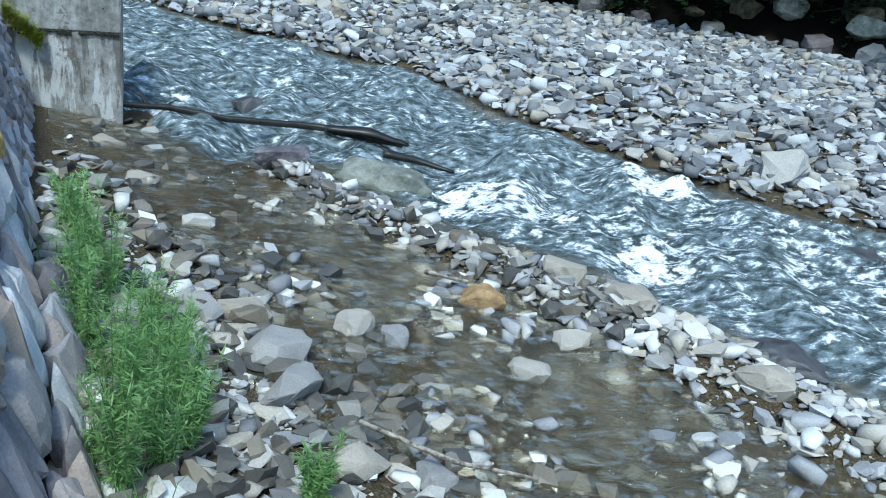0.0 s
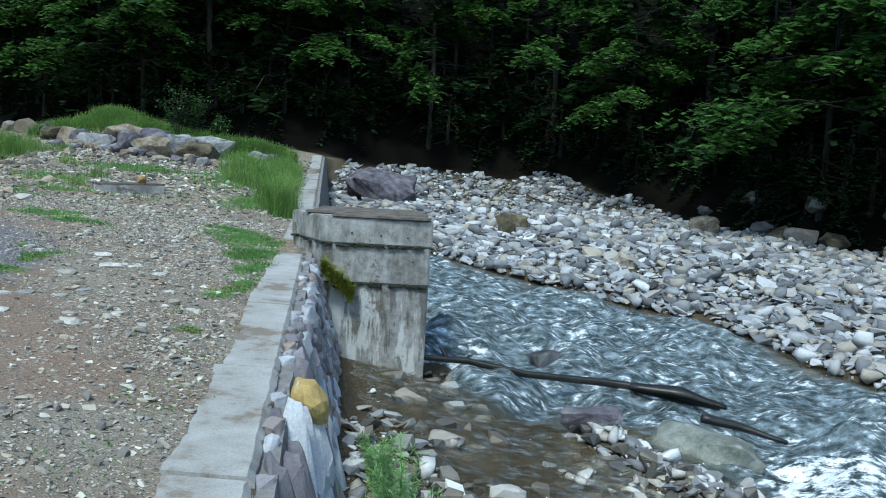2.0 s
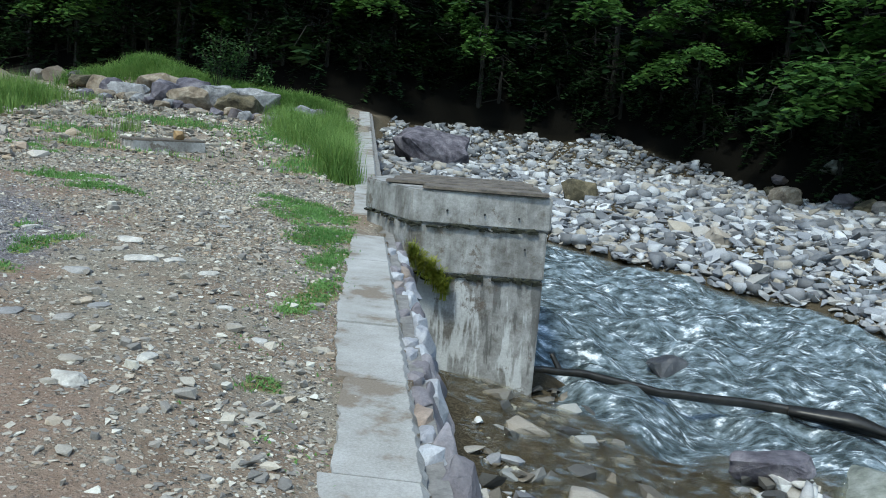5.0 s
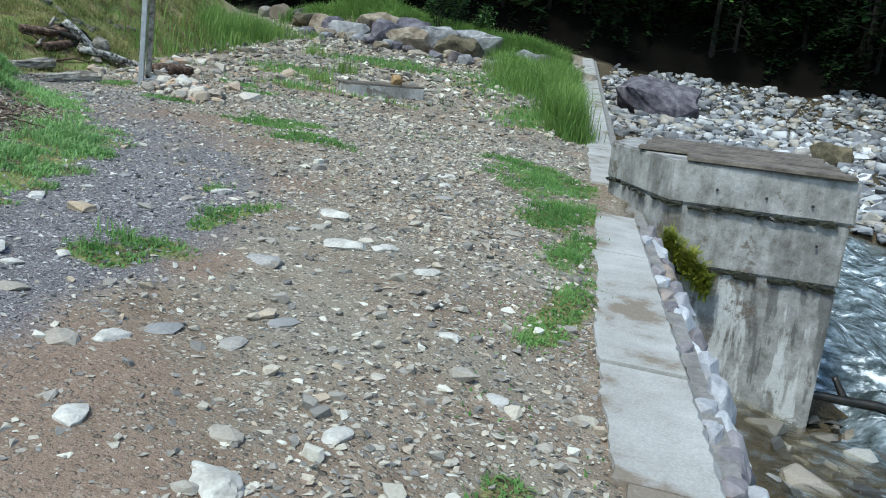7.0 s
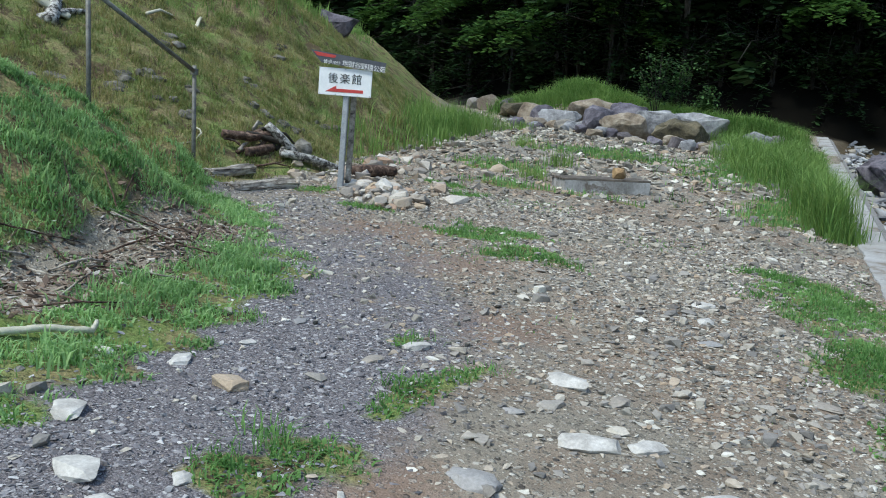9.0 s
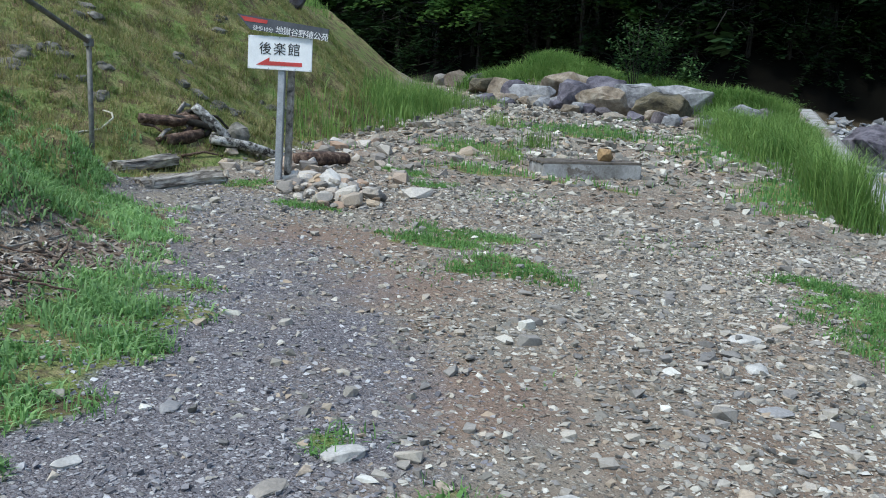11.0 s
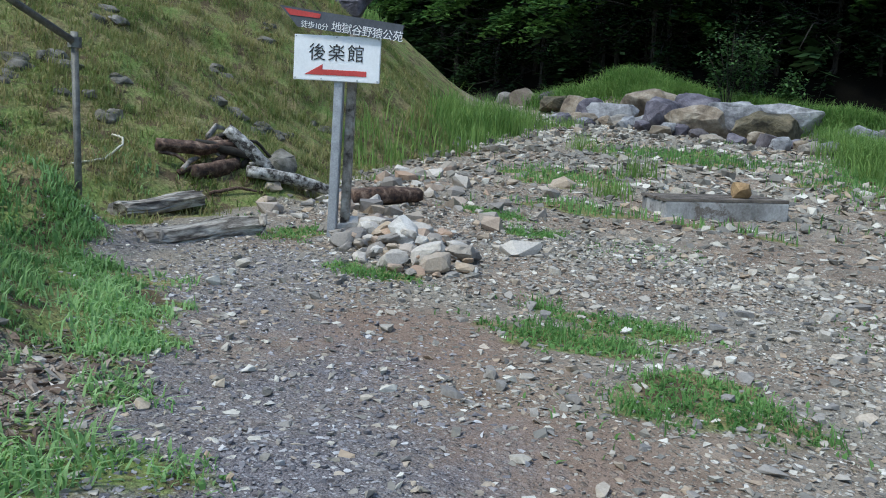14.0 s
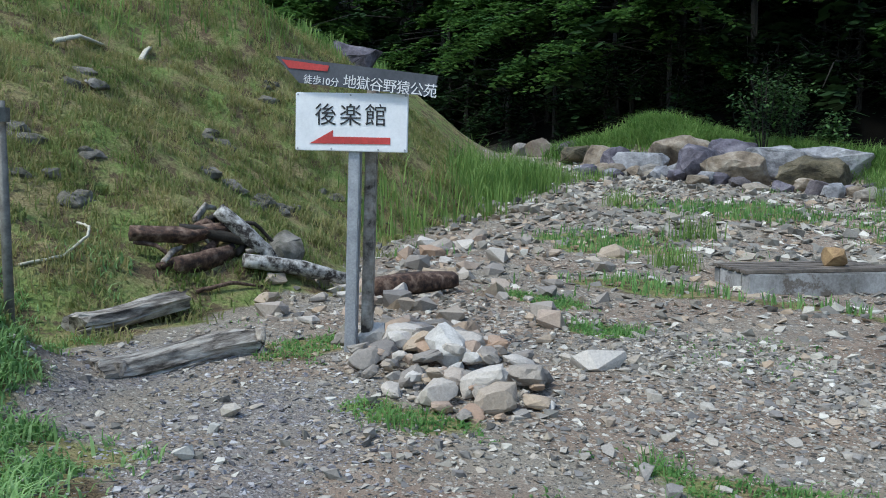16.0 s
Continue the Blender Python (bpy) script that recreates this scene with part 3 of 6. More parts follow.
def clay_amount(x, y):
    """Bare reddish earth, worn free of stones."""
    c = np.zeros(np.shape(x))
    for cx, cy, r in CLAY:
        c = np.maximum(c, np.exp(-((np.asarray(x) - cx) ** 2 + (np.asarray(y) - cy) ** 2) / (r * r)))
    return c


def build_ground():
    xs = sorted(grow(-14, -0.3, 1.25, 600) + list(np.arange(-14, 3, 0.14)) + list(np.arange(3, 22, 0.3)) + grow(22, 0.4, 1.25, 600))
    ys = sorted(grow(-8, -0.3, 1.25, 600) + list(np.arange(-8, 16, 0.14)) + list(np.arange(16, 34, 0.3)) + list(np.arange(34, 58, 0.5)) + grow(58, 0.6, 1.2, 600))
    gx, gy = np.meshgrid(xs, ys)
    gz = ground_z(gx, gy)
    n, m = gx.shape
    idx = np.arange(n * m).reshape(n, m)
    faces = np.stack([idx[:-1, :-1], idx[:-1, 1:], idx[1:, 1:], idx[1:, :-1]], -1).reshape(-1, 4)
    me = make_mesh("ground", np.stack([gx, gy, gz], -1).reshape(-1, 3), faces, M_ground)
    me.polygons.foreach_set("use_smooth", np.ones(len(me.polygons), bool))
    u = gx - wall_edge(gy)
    fields = {
        "gravel": smooth01(1.6 - np.abs(polyline_distance(gx, gy, PATH_LINE)) / 0.75) * (u < -1) * np.interp(gy, [4.5, 7.0, 9.0], [1.0, 0.65, 0.3]),
        "turf": turf_amount(gx, gy),
        "clay": clay_amount(gx, gy),
        "bed": smooth01((u + 0.15) / 0.1) * (gy < 46) + (gy >= 46) * smooth01((u + 2) / 3),
        # where the shade-coloured floor replaces the ground's own colour
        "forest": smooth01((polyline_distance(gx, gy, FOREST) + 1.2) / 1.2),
    }
    for k, v in fields.items():
        a = me.attributes.new(k, "FLOAT", "POINT")
        a.data.foreach_set("value", np.asarray(v, np.float32).ravel())
    return tagged(new("ground", me), "uneven brown earth and gravel terrace, grassy bank and river bed", "ground", kind="structure")


def build_water():
    xs = list(np.arange(-0.8, 20, 0.1)) + grow(20, 0.3, 1.25, 200)
    ys = sorted(list(np.arange(-5, 26, 0.1)) + grow(26, 0.3, 1.2, 60) + grow(-5, -0.3, 1.3, 200))
    gx, gy = np.meshgrid(xs, ys)
    fb = polyline_distance(gx, gy, FAR_BAR)
    mb = np.abs(polyline_distance(gx, gy, MID_BAR))
    u = gx - wall_edge(gy)
    shore = np.interp(gy, SHORE_Y, SHORE_U)
    main_side = polyline_distance(gx, gy, MID_BAR) > 0
    deep = smooth01((u - shore - np.interp(gy, [5.5, 7.0, 9.2], [2.3, 2.5, 0.8])) / np.interp(gy, [7.0, 9.2], [1.5, 0.7])) * smooth01((-fb) / 1.0) * np.where(main_side | (gy > 7.6), smooth01((mb - 0.8) / 0.8), 0.12)
    s, c = math.sin(radians(-35)), math.cos(radians(-35))
    fx, fy = gx * c + gy * s, -gx * s + gy * c
    wr = np.random.RandomState(3)
    wave = np.zeros_like(gx)
    for _ in range(44):
        kx, ky, ph = wr.normal(0, 3.4), wr.normal(0, 6.5), wr.uniform(0, 6.28)
        wave += 0.035 / math.sqrt(1 + 0.12 * (kx * kx + ky * ky)) * np.sin(kx * fx + ky * fy + ph + 0.8 * np.sin(0.9 * fx + ph))
    foamy = deep * (0.31 + 0.14 * np.exp(-(((gx - 12.5) / 4) ** 2 + ((gy - 5.5) / 3) ** 2)) + 0.42 * np.exp(-(((gx - 7.2) / 1.6) ** 2 + ((gy - 7.4) / 0.8) ** 2)) + 0.38 * np.exp(-(((gx - 9.3) / 0.9) ** 2 + ((gy - 5.2) / 0.7) ** 2)) + 0.5 * np.exp(-(((gx - 11.5) / 1.0) ** 2 + ((gy - 9.5) / 0.8) ** 2)))
    gz = water_level(gx, gy) + wave * (0.16 + 1.15 * deep)
    n, m = gx.shape
    idx = np.arange(n * m).reshape(n, m)
    faces = np.stack([idx[:-1, :-1], idx[:-1, 1:], idx[1:, 1:], idx[1:, :-1]], -1).reshape(-1, 4)
    keep = ((u > -0.25) & (gy < 44))[:-1, :-1].ravel()
    me = make_mesh("water", np.stack([gx, gy, gz], -1).reshape(-1, 3), faces[keep], M_water)
    me.polygons.foreach_set("use_smooth", np.ones(len(me.polygons), bool))
    for k, v in (("deep", deep), ("foamy", foamy)):
        a = me.attributes.new(k, "FLOAT", "POINT")
        a.data.foreach_set("value", np.asarray(v, np.float32).ravel())
    ob = tagged(new("water", me), "fast shallow blue-grey mountain stream with white rapids", "water", kind="structure")
    ob.visible_shadow = False
    return ob


build_ground()
build_water()


# ---------- rocks ----------
def rock_shape(seed, sub=2, flat=0.6, cuts=9):
    """An angular broken stone about one metre long: the hull of a few points, split finer and roughened for sub 3."""
    r_ = np.random.RandomState(seed)
    bm = bmesh.new()
    n = {1: 7, 2: 12, 3: 22}[sub]
    p = r_.uniform(-1, 1, (n * 4, 3))
    p = p[np.abs(p).max(1) > 0.6][:n]
    p /= (np.abs(p) ** 2.3).sum(1, keepdims=True) ** (1 / 2.3)
    p *= r_.uniform(0.88, 1.0, (len(p), 1))
    for q in p * np.array([1, r_.uniform(0.55, 0.85), flat * r_.uniform(0.8, 1.2)]):
        bm.verts.new(q)
    bmesh.ops.convex_hull(bm, input=list(bm.verts))
    loose = [v for v in bm.verts if not v.link_faces]
    bmesh.ops.delete(bm, geom=loose, context="VERTS")
    if sub == 3:
        bmesh.ops.bevel(bm, geom=list(bm.edges), offset=0.045, segments=1, affect="EDGES", clamp_overlap=True)
        bmesh.ops.triangulate(bm, faces=list(bm.faces))
        bmesh.ops.subdivide_edges(bm, edges=list(bm.edges), cuts=2 if cuts > 11 else 1, use_grid_fill=True)
        bmesh.ops.triangulate(bm, faces=list(bm.faces))
        for v in bm.verts:
            q = v.co * 2.2 + Vector((seed, 0, 0))
            v.co *= 1 + 0.14 * noise.noise(q) + 0.06 * noise.noise(q * 3)
    bm.verts.index_update()
    v = np.array([tuple(a.co) for a in bm.verts])
    f = np.array([[a.index for a in t.verts] for t in bm.faces])
    bm.free()
    return v * 0.5 / np.abs(v[:, 0]).max(), f


SMALL = [rock_shape(s, 1, f, 6) for s, f in zip(range(10), (0.18, 0.28, 0.4, 0.5, 0.22, 0.3, 0.15, 0.45, 0.35, 0.25))]
LARGE = [rock_shape(40 + s, 2, f, 9) for s, f in zip(range(10), (0.27, 0.36, 0.45, 0.58, 0.32, 0.4, 0.52, 0.42, 0.55, 0.3))]


SLABS = [rock_shape(80 + s, 2, f, 9) for s, f in zip(range(8), (0.16, 0.22, 0.3, 0.2, 0.26, 0.36, 0.18, 0.24))]


def scatter(name, label, shapes, x, y, size, material, rng, sink=0.25, tilt=0.25, z=None, category="stones", smooth=False):
    """Many stones lying on the ground, as one object."""
    z = ground_z(x, y) if z is None else z
    which = rng.randint(len(shapes), size=len(x))
    allv, allf, worn, base = [], [], [], 0
    for k, (v, f) in enumerate(shapes):
        sel = which == k
        n = int(sel.sum())
        if not n:
            continue
        a, tx, ty = rng.uniform(0, 2 * math.pi, n), rng.normal(0, tilt, n), rng.normal(0, tilt, n)
        s = size[sel][:, None, None] * rng.uniform(0.8, 1.2, (n, 1, 3))
        p = v[None] * s
        px, py, pz = p[..., 0], p[..., 1], p[..., 2]
        py, pz = py * np.cos(tx)[:, None] - pz * np.sin(tx)[:, None], py * np.sin(tx)[:, None] + pz * np.cos(tx)[:, None]
        px, pz = px * np.cos(ty)[:, None] + pz * np.sin(ty)[:, None], -px * np.sin(ty)[:, None] + pz * np.cos(ty)[:, None]
        qx, qy = px * np.cos(a)[:, None] - py * np.sin(a)[:, None], px * np.sin(a)[:, None] + py * np.cos(a)[:, None]
        low = pz.min(1)
        w = np.stack([qx + x[sel][:, None], qy + y[sel][:, None], pz + (z[sel] - low * (1 - 2 * sink))[:, None]], -1)
        allv.append(w.reshape(-1, 3))
        allf.append((f[None] + (np.arange(n) * len(v))[:, None, None] + base).reshape(-1, 3))
        worn.append(np.full(n * len(f), smooth and k % 3 == 0))
        base += n * len(v)
    me = make_mesh(name, np.concatenate(allv), np.concatenate(allf), material)
    if smooth:
        me.polygons.foreach_set("use_smooth", np.concatenate(worn))
    return tagged(new(name, me), label, category, kind="stuff")


def picks(rng, n, x0, x1, y0, y1, test):
    x, y = rng.uniform(x0, x1, n), rng.uniform(y0, y1, n)
    k = test(x, y) > rng.uniform(0, 1, n)
    return x[k], y[k]


def sizes(rng, n, lo, hi, power=3.0):
    return lo + (hi - lo) * rng.uniform(0, 1, n) ** power


rng = np.random.RandomState(6)


def on_terrace(x, y):
    ok = (x < wall_edge(y) - 0.62) & (polyline_distance(x, y, HILL_FOOT) < 0.4)
    g = smooth01(1.6 - np.abs(polyline_distance(x, y, PATH_LINE)) / 0.75) * np.interp(y, [4.5, 8], [1.0, 0.8])
    patch = 0.5 + 0.5 * np.sin(1.3 * x + 0.7 * y + 1) * np.sin(0.9 * y - 0.5 * x)
    band = smooth01(1.3 - np.abs(np.abs(polyline_distance(x, y, PATH_LINE)) - 1.5) / 0.6) * (y > 2)
    return ok * (1 - 0.85 * turf_amount(x, y)) * (0.5 + 0.5 * patch) * (1 - 0.93 * g) * (1 - 0.45 * band) * (1 - 0.7 * clay_amount(x, y))


x, y = picks(rng, 88000, -9, 1.5, -1.2, 12.3, on_terrace)
scatter("gravel", "flat grey and buff slate chips strewn over the terrace", SMALL, x, y, sizes(rng, len(x), 0.014, 0.062, 2.4), M_pebble, rng, 0.3, 0.15, category="gravel")
x, y = picks(rng, 12000, -9, 1.5, -3.5, 12.5, on_terrace)
scatter("gravel", "larger buff and white stones strewn over the terrace", LARGE, x, y, sizes(rng, len(x), 0.035, 0.125, 3.2), M_pebble, rng, 0.3, 0.14, category="gravel")
x, y = picks(rng, 46000, -8.5, -0.8, 5.5, 12.5, on_terrace)
scatter("gravel", "small brown and grey broken stones of the middle terrace", SMALL, x, y, sizes(rng, len(x), 0.015, 0.07, 2.6), M_upper, rng, 0.32, 0.2, category="gravel")
x, y = picks(rng, 56000, -19, -1, 11, 34, lambda a, b: np.minimum(1, 1.4 * on_terrace(a, b)))
scatter("gravel", "pale broken stones over the upper terrace", SMALL[1:], x, y, sizes(rng, len(x), 0.025, 0.05 + 0.022 * np.clip(y - 9, 2, 9), 3.0), M_upper, rng, 0.32, 0.25, category="gravel")
x, y = picks(rng, 120000, -9, -2, 0, 10, lambda a, b: smooth01(1.5 - np.abs(polyline_distance(a, b, PATH_LINE)) / 0.8) * np.interp(b, [4.5, 8], [1.0, 0.6]) * (0.35 + 0.65 * smooth01(1.2 * np.sin(1.7 * a + 0.8 * b) * np.sin(1.1 * b - 1.4 * a) + 0.5)))
scatter("path_gravel", "fine grey crushed stone on the footpath", SMALL, x, y, sizes(rng, len(x), 0.012, 0.042, 2.2), M_pathstone, rng, 0.3, 0.15, category="gravel")

x, y = picks(rng, 6000, -9, -2, 0, 10, lambda a, b: smooth01(1.6 - np.abs(polyline_distance(a, b, PATH_LINE)) / 0.9) * (0.3 + 0.7 * smooth01(np.sin(2.1 * a + b) * np.sin(1.3 * b - a) + 0.4)))
scatter("path_gravel", "scattered pale chips pressed into the footpath", SMALL, x, y, sizes(rng, len(x), 0.010, 0.05, 3.2), M_pebble, rng, 0.35, 0.12, category="gravel")


x, y = picks(rng, 9000, -3.5, 2.5, -4.5, 14, lambda a, b: (a < wall_edge(b) - 0.2) * smooth01(1.15 - np.abs(a - wall_edge(b) + 0.62) / 0.2) * (0.1 + 0.9 * smooth01(np.sin(2.9 * b) + 0.6 * np.sin(7.1 * b + 1))) * ((b < 8.2) | (b > 11.1)))
scatter("coping_grit", "earth-stained chips and grit washed onto the coping", SMALL, x, y, sizes(rng, len(x), 0.012, 0.05, 2.4), M_pebble, rng, 0.3, 0.12, z=terrace(wall_edge(y) - 0.3, y) + 0.03, category="gravel")


def on_shore(a, b):
    u = a - wall_edge(b)
    s = np.interp(b, SHORE_Y, SHORE_U)
    return (u > 0.5) * smooth01((s + 0.5 - u) / 0.6) * (b < 9) * np.interp(b, [3.5, 5.5], [1.0, 0.35])


x, y = picks(rng, 7000, 0.5, 8, -4.5, 9, on_shore)
scatter("shore_stones", "pale river stones along the foot of the wall", LARGE, x, y, sizes(rng, len(x), 0.05, 0.38, 3), M_rock, rng, 0.25, 0.25, smooth=True)


def on_mid(a, b):
    d = np.abs(polyline_distance(a, b, MID_BAR))
    return smooth01(1.25 - d / (0.75 + 0.9 * np.clip((a - 3.9) / 5, 0, 1)))


x, y = picks(rng, 14000, 3, 13, -4, 8.5, on_mid)
scatter("river_stones", "grey and white stones on the low bar in midstream", LARGE, x, y, sizes(rng, len(x), 0.04, 0.40, 3.4), M_rock, rng, 0.2, 0.25, smooth=True)
x, y = picks(rng, 15000, 0.5, 9, -4, 9.5, lambda a, b: (a - wall_edge(b) > 0.8) * ((polyline_distance(a, b, MID_BAR) < 0) | (b > 7.5)) * (a < 8) * (1 - 0.75 * ((b > 4.2) & (a < 3.6))) * (0.4 + 0.6 * (np.sin(1.9 * a) * np.sin(2.3 * b + 1) > 0)))
scatter("shallow_stones", "wet stones half under the shallow water", LARGE, x, y, sizes(rng, len(x), 0.04, 0.40, 2.6), M_wetstone, rng, 0.12, 0.25)


x, y = picks(rng, 9000, 0.8, 10, -4, 9.2, lambda a, b: (a - wall_edge(b) > 1.0) * ((polyline_distance(a, b, MID_BAR) < 0) | (b > 7.5)) * (b < 6) * 0.45 * smooth01(1.7 * np.sin(1.45 * a + 0.8 * b + 0.5) * np.sin(1.3 * b - 1.1 * a + 1) + 0.15))
scatter("shallow_stones", "small grey and tan stones standing out of the shallows", LARGE, x, y, sizes(rng, len(x), 0.07, 0.34, 2.4), M_rock, rng, 0.2, 0.2, z=np.maximum(ground_z(x, y), water_level(x, y) - 0.05), smooth=True)


def on_far(a, b):
    return (polyline_distance(a, b, FAR_BAR) > -0.4) * (polyline_distance(a, b, FOREST) < -0.5 + 0.7 * np.sin(1.3 * a)) * (a - wall_edge(b) > 0.4)


x, y = picks(rng, 30000, -4, 24, 2, 26, on_far)
scatter("bar_stones", "blue-grey broken rock of the wide gravel bar", LARGE, x, y, sizes(rng, len(x), 0.08, 0.62, 3.2), M_bar, rng, 0.17, 0.22, smooth=True)
x, y = picks(rng, 2600, 2, 24, 2, 26, on_far)
scatter("bar_slabs", "pale flat slabs lying tilted on the gravel bar", SLABS, x, y, sizes(rng, len(x), 0.3, 0.8, 2.6), M_bar, rng, 0.12, 0.28)
x, y = picks(rng, 34000, -14, 30, 20, 53, lambda a, b: on_far(a, b) * ((b > 26) | (a > 24)))
scatter("far_bar_stones", "distant pale rocks of the gravel bar", LARGE, x, y, sizes(rng, len(x), 0.12, 0.75, 3.0), M_bar, rng, 0.17, 0.22, smooth=True)


def rock(name, label, at, size, material, seed, sub=3, turn=0.0, sink=0.2, category="rock", group="", lean=0.0):
    """A single stone; size is its length, width and height."""
    v, f = rock_shape(seed, sub, 1.0, 12 if max(size) > 0.8 else 6)
    ext = v.max(0) - v.min(0)
    v = v / ext * np.array(size)
    x0, y0 = at[0], at[1]
    z0 = at[2] if len(at) > 2 else float(ground_z(x0, y0))
    v[:, 2] -= v[:, 2].min() + sink * size[2]
    me = make_mesh(name, v, f, material)
    me.polygons.foreach_set("use_smooth", np.ones(len(me.polygons), bool))
    me.set_sharp_from_angle(angle=radians(24))
    ob = new(name, me)
    ob.matrix_world = pose(x0, y0, z0, 0, lean, turn)
    return tagged(ob, label, category, group)


# boulders of the bank at the upper end of the terrace
BOULDERS = [(-15.6, 30.1, 1.3, 1.0, 1.0, 45, M_boulder_olive, "dark brown"), (-14.5, 29.3, 1.2, 1.0, 1.25, 10, M_boulder_tan, "rusty tan"), (-13.9, 28.9, 1.2, 1.0, 1.2, 70, M_boulder_dark, "purple-grey"),
            (-12.9, 27.9, 1.7, 1.2, 1.1, 25, M_boulder_pale, "pale grey"), (-12.2, 28.7, 2.0, 1.3, 1.65, 15, M_boulder_tan, "tan"), (-10.9, 26.6, 1.6, 1.2, 1.75, 60, M_boulder_dark, "purple-grey"),
            (-9.9, 26.0, 1.8, 1.2, 1.5, 15, M_boulder_tan, "tan and rust"), (-10.6, 28.0, 1.6, 1.3, 1.75, 35, M_boulder_dark, "purple-grey"), (-9.5, 27.5, 1.9, 1.3, 1.55, 5, M_boulder_pale, "blue-grey"),
            (-8.3, 26.0, 1.8, 1.4, 1.5, 10, M_boulder_olive, "mossy brown"), (-8.3, 27.8, 2.1, 1.2, 1.5, 0, M_boulder_pale, "pale flat-topped"), (-6.9, 27.4, 1.6, 1.1, 0.85, 20, M_boulder_pale, "grey"),
            (-11.6, 27.3, 0.9, 0.7, 0.75, 50, M_boulder_pale, "white"), (-10.5, 25.2, 0.6, 0.5, 0.45, 0, M_boulder, "small grey"), (-9.2, 24.8, 0.7, 0.6, 0.4, 30, M_boulder, "small grey"),
            (-7.2, 25.9, 0.9, 0.7, 0.55, 80, M_boulder, "small brown"), (-11.9, 26.4, 0.6, 0.5, 0.4, 0, M_boulder, "small grey"), (-6.2, 28.1, 1.1, 0.8, 0.6, 10, M_boulder, "grey"), (-16.4, 31.4, 1.1, 0.9, 0.9, 0, M_boulder, "grey"), (-13.3, 26.8, 0.5, 0.4, 0.4, 0, M_boulder, "small pale")]
for i, (bx, by, sx, sy, sz, turn_, mt, hue) in enumerate(BOULDERS):
    rock("boulder", hue + " angular boulder in the row closing the terrace", (bx, by), (sx * 0.84, sy * 0.8, sz * 0.62), mt, 200 + i, 3, turn_, 0.2, "boulder", "boulder row")
for i in range(26):
    bx = -14.6 + 0.32 * i + 0.2 * math.sin(7.0 * i)
    s = 0.28 + 0.22 * abs(math.sin(3.7 * i))
    rock("boulder", "small tumbled rock before the boulder row", (bx, 27.6 - 0.42 * (bx + 13.5) * (bx < -9) - 1.9 * (bx >= -9) - 0.9 * abs(math.sin(2.3 * i))), (s * 1.2, s, s * 0.75), (M_boulder, M_boulder_pale, M_boulder_dark, M_boulder_tan)[i % 4], 900 + i % 9, 3, 47 * i, 0.15, "boulder", "tumbled rocks")
for i, (bx, by, s) in enumerate([(-20.5, 37, 1.5), (-19, 36, 1.1), (-17.8, 35.6, 0.9), (-21.8, 38, 1.1), (-16.6, 34.5, 1.2)]):
    rock("boulder", "pale rounded boulder in the upper stream bed", (bx, by), (s * 0.7, s * 0.55, s * 0.55), M_boulder, 230 + i, 3, 50 * i, 0.15, "boulder", "upper boulders")
# boulders in the shade of the trees beyond the bar
for i in range(34):
    t = (i + 0.6 * math.sin(5.0 * i)) / 33
    bx, by = np.interp(t, [0, 0.25, 0.6, 1], [13.6, 19.6, 28.4, 38]), np.interp(t, [0, 0.25, 0.6, 1], [44.6, 36.6, 25.6, 15.8])
    s = 0.7 + 0.6 * abs(math.sin(2.9 * i))
    off = 0.5 + 1.3 * math.sin(4.1 * i)
    rock("boulder", "mossy boulder in the shade at the forest edge", (float(bx) + 0.78 * off, float(by) + 0.62 * off), (s * 1.3, s, s * 0.8), (M_boulder, M_boulder_olive, M_boulder_green)[i % 3], 920 + i % 9, 3, 53 * i, 0.2, "boulder", "forest edge boulders")
# single rocks in and by the stream
rock("rock", "big flat grey-green boulder in midstream", (5.3, 7.8, float(water_level(5.3, 7.8)) - 0.3), (1.75, 1.0, 0.8), M_boulder_green, 301, 3, -25)
rock("rock", "long dark wet boulder at the tail of the bar", (9.65, 1.75), (1.3, 0.7, 0.55), M_darkrock, 302, 3, -20)
rock("rock", "dark rock in white water", (14.0, 6.3), (1.3, 0.9, 0.9), M_darkrock, 303, 3, 10)
rock("rock", "dark rock breaking the current", (3.4, 11.7, float(water_level(3.4, 11.7)) - 0.15), (0.6, 0.45, 0.42), M_darkrock, 304, 3, 15)
rock("rock", "brown wet slab by the driftwood", (3.75, 7.3), (0.9, 0.6, 0.4), M_boulder_dark, 305, 3, 10)
rock("rock", "pale wedge of rock on the bar", (5.9, 6.9), (0.7, 0.45, 0.6), M_single, 306, 3, 60)
rock("rock", "large pale slab at the water's edge", (14.6, 9.9), (1.6, 1.0, 0.9), M_bar, 307, 3, 30)
rock("rock", "big square dark rock behind the pier", (-3.5, 41.5, -1.0), (3.9, 2.6, 2.2), M_boulder_dark, 308, 3, 15)
rock("rock", "round grey boulder on the gravel bar", (3.05, 32, ), (1.4, 1.1, 1.1), M_boulder_olive, 309, 3, 0)
rock("rock", "tan round boulder on the gravel bar", (12.5, 38.4), (1.5, 1.2, 1.1), M_boulder_tan, 310, 3, 0)
rock("rock", "ochre boulder on the gravel bar", (6.7, 24), (0.9, 0.8, 0.6), M_tan, 311, 3, 0)
rock("rock", "yellowish stone with a stick against it", (5.9, 3.1, float(water_level(5.9, 3.1)) - 0.05), (0.6, 0.4, 0.35), M_ochre, 312, 3, -15)
rock("rock", "pale block on the shore", (1.1, 7.6), (0.5, 0.4, 0.25), M_single, 313, 3, 15)
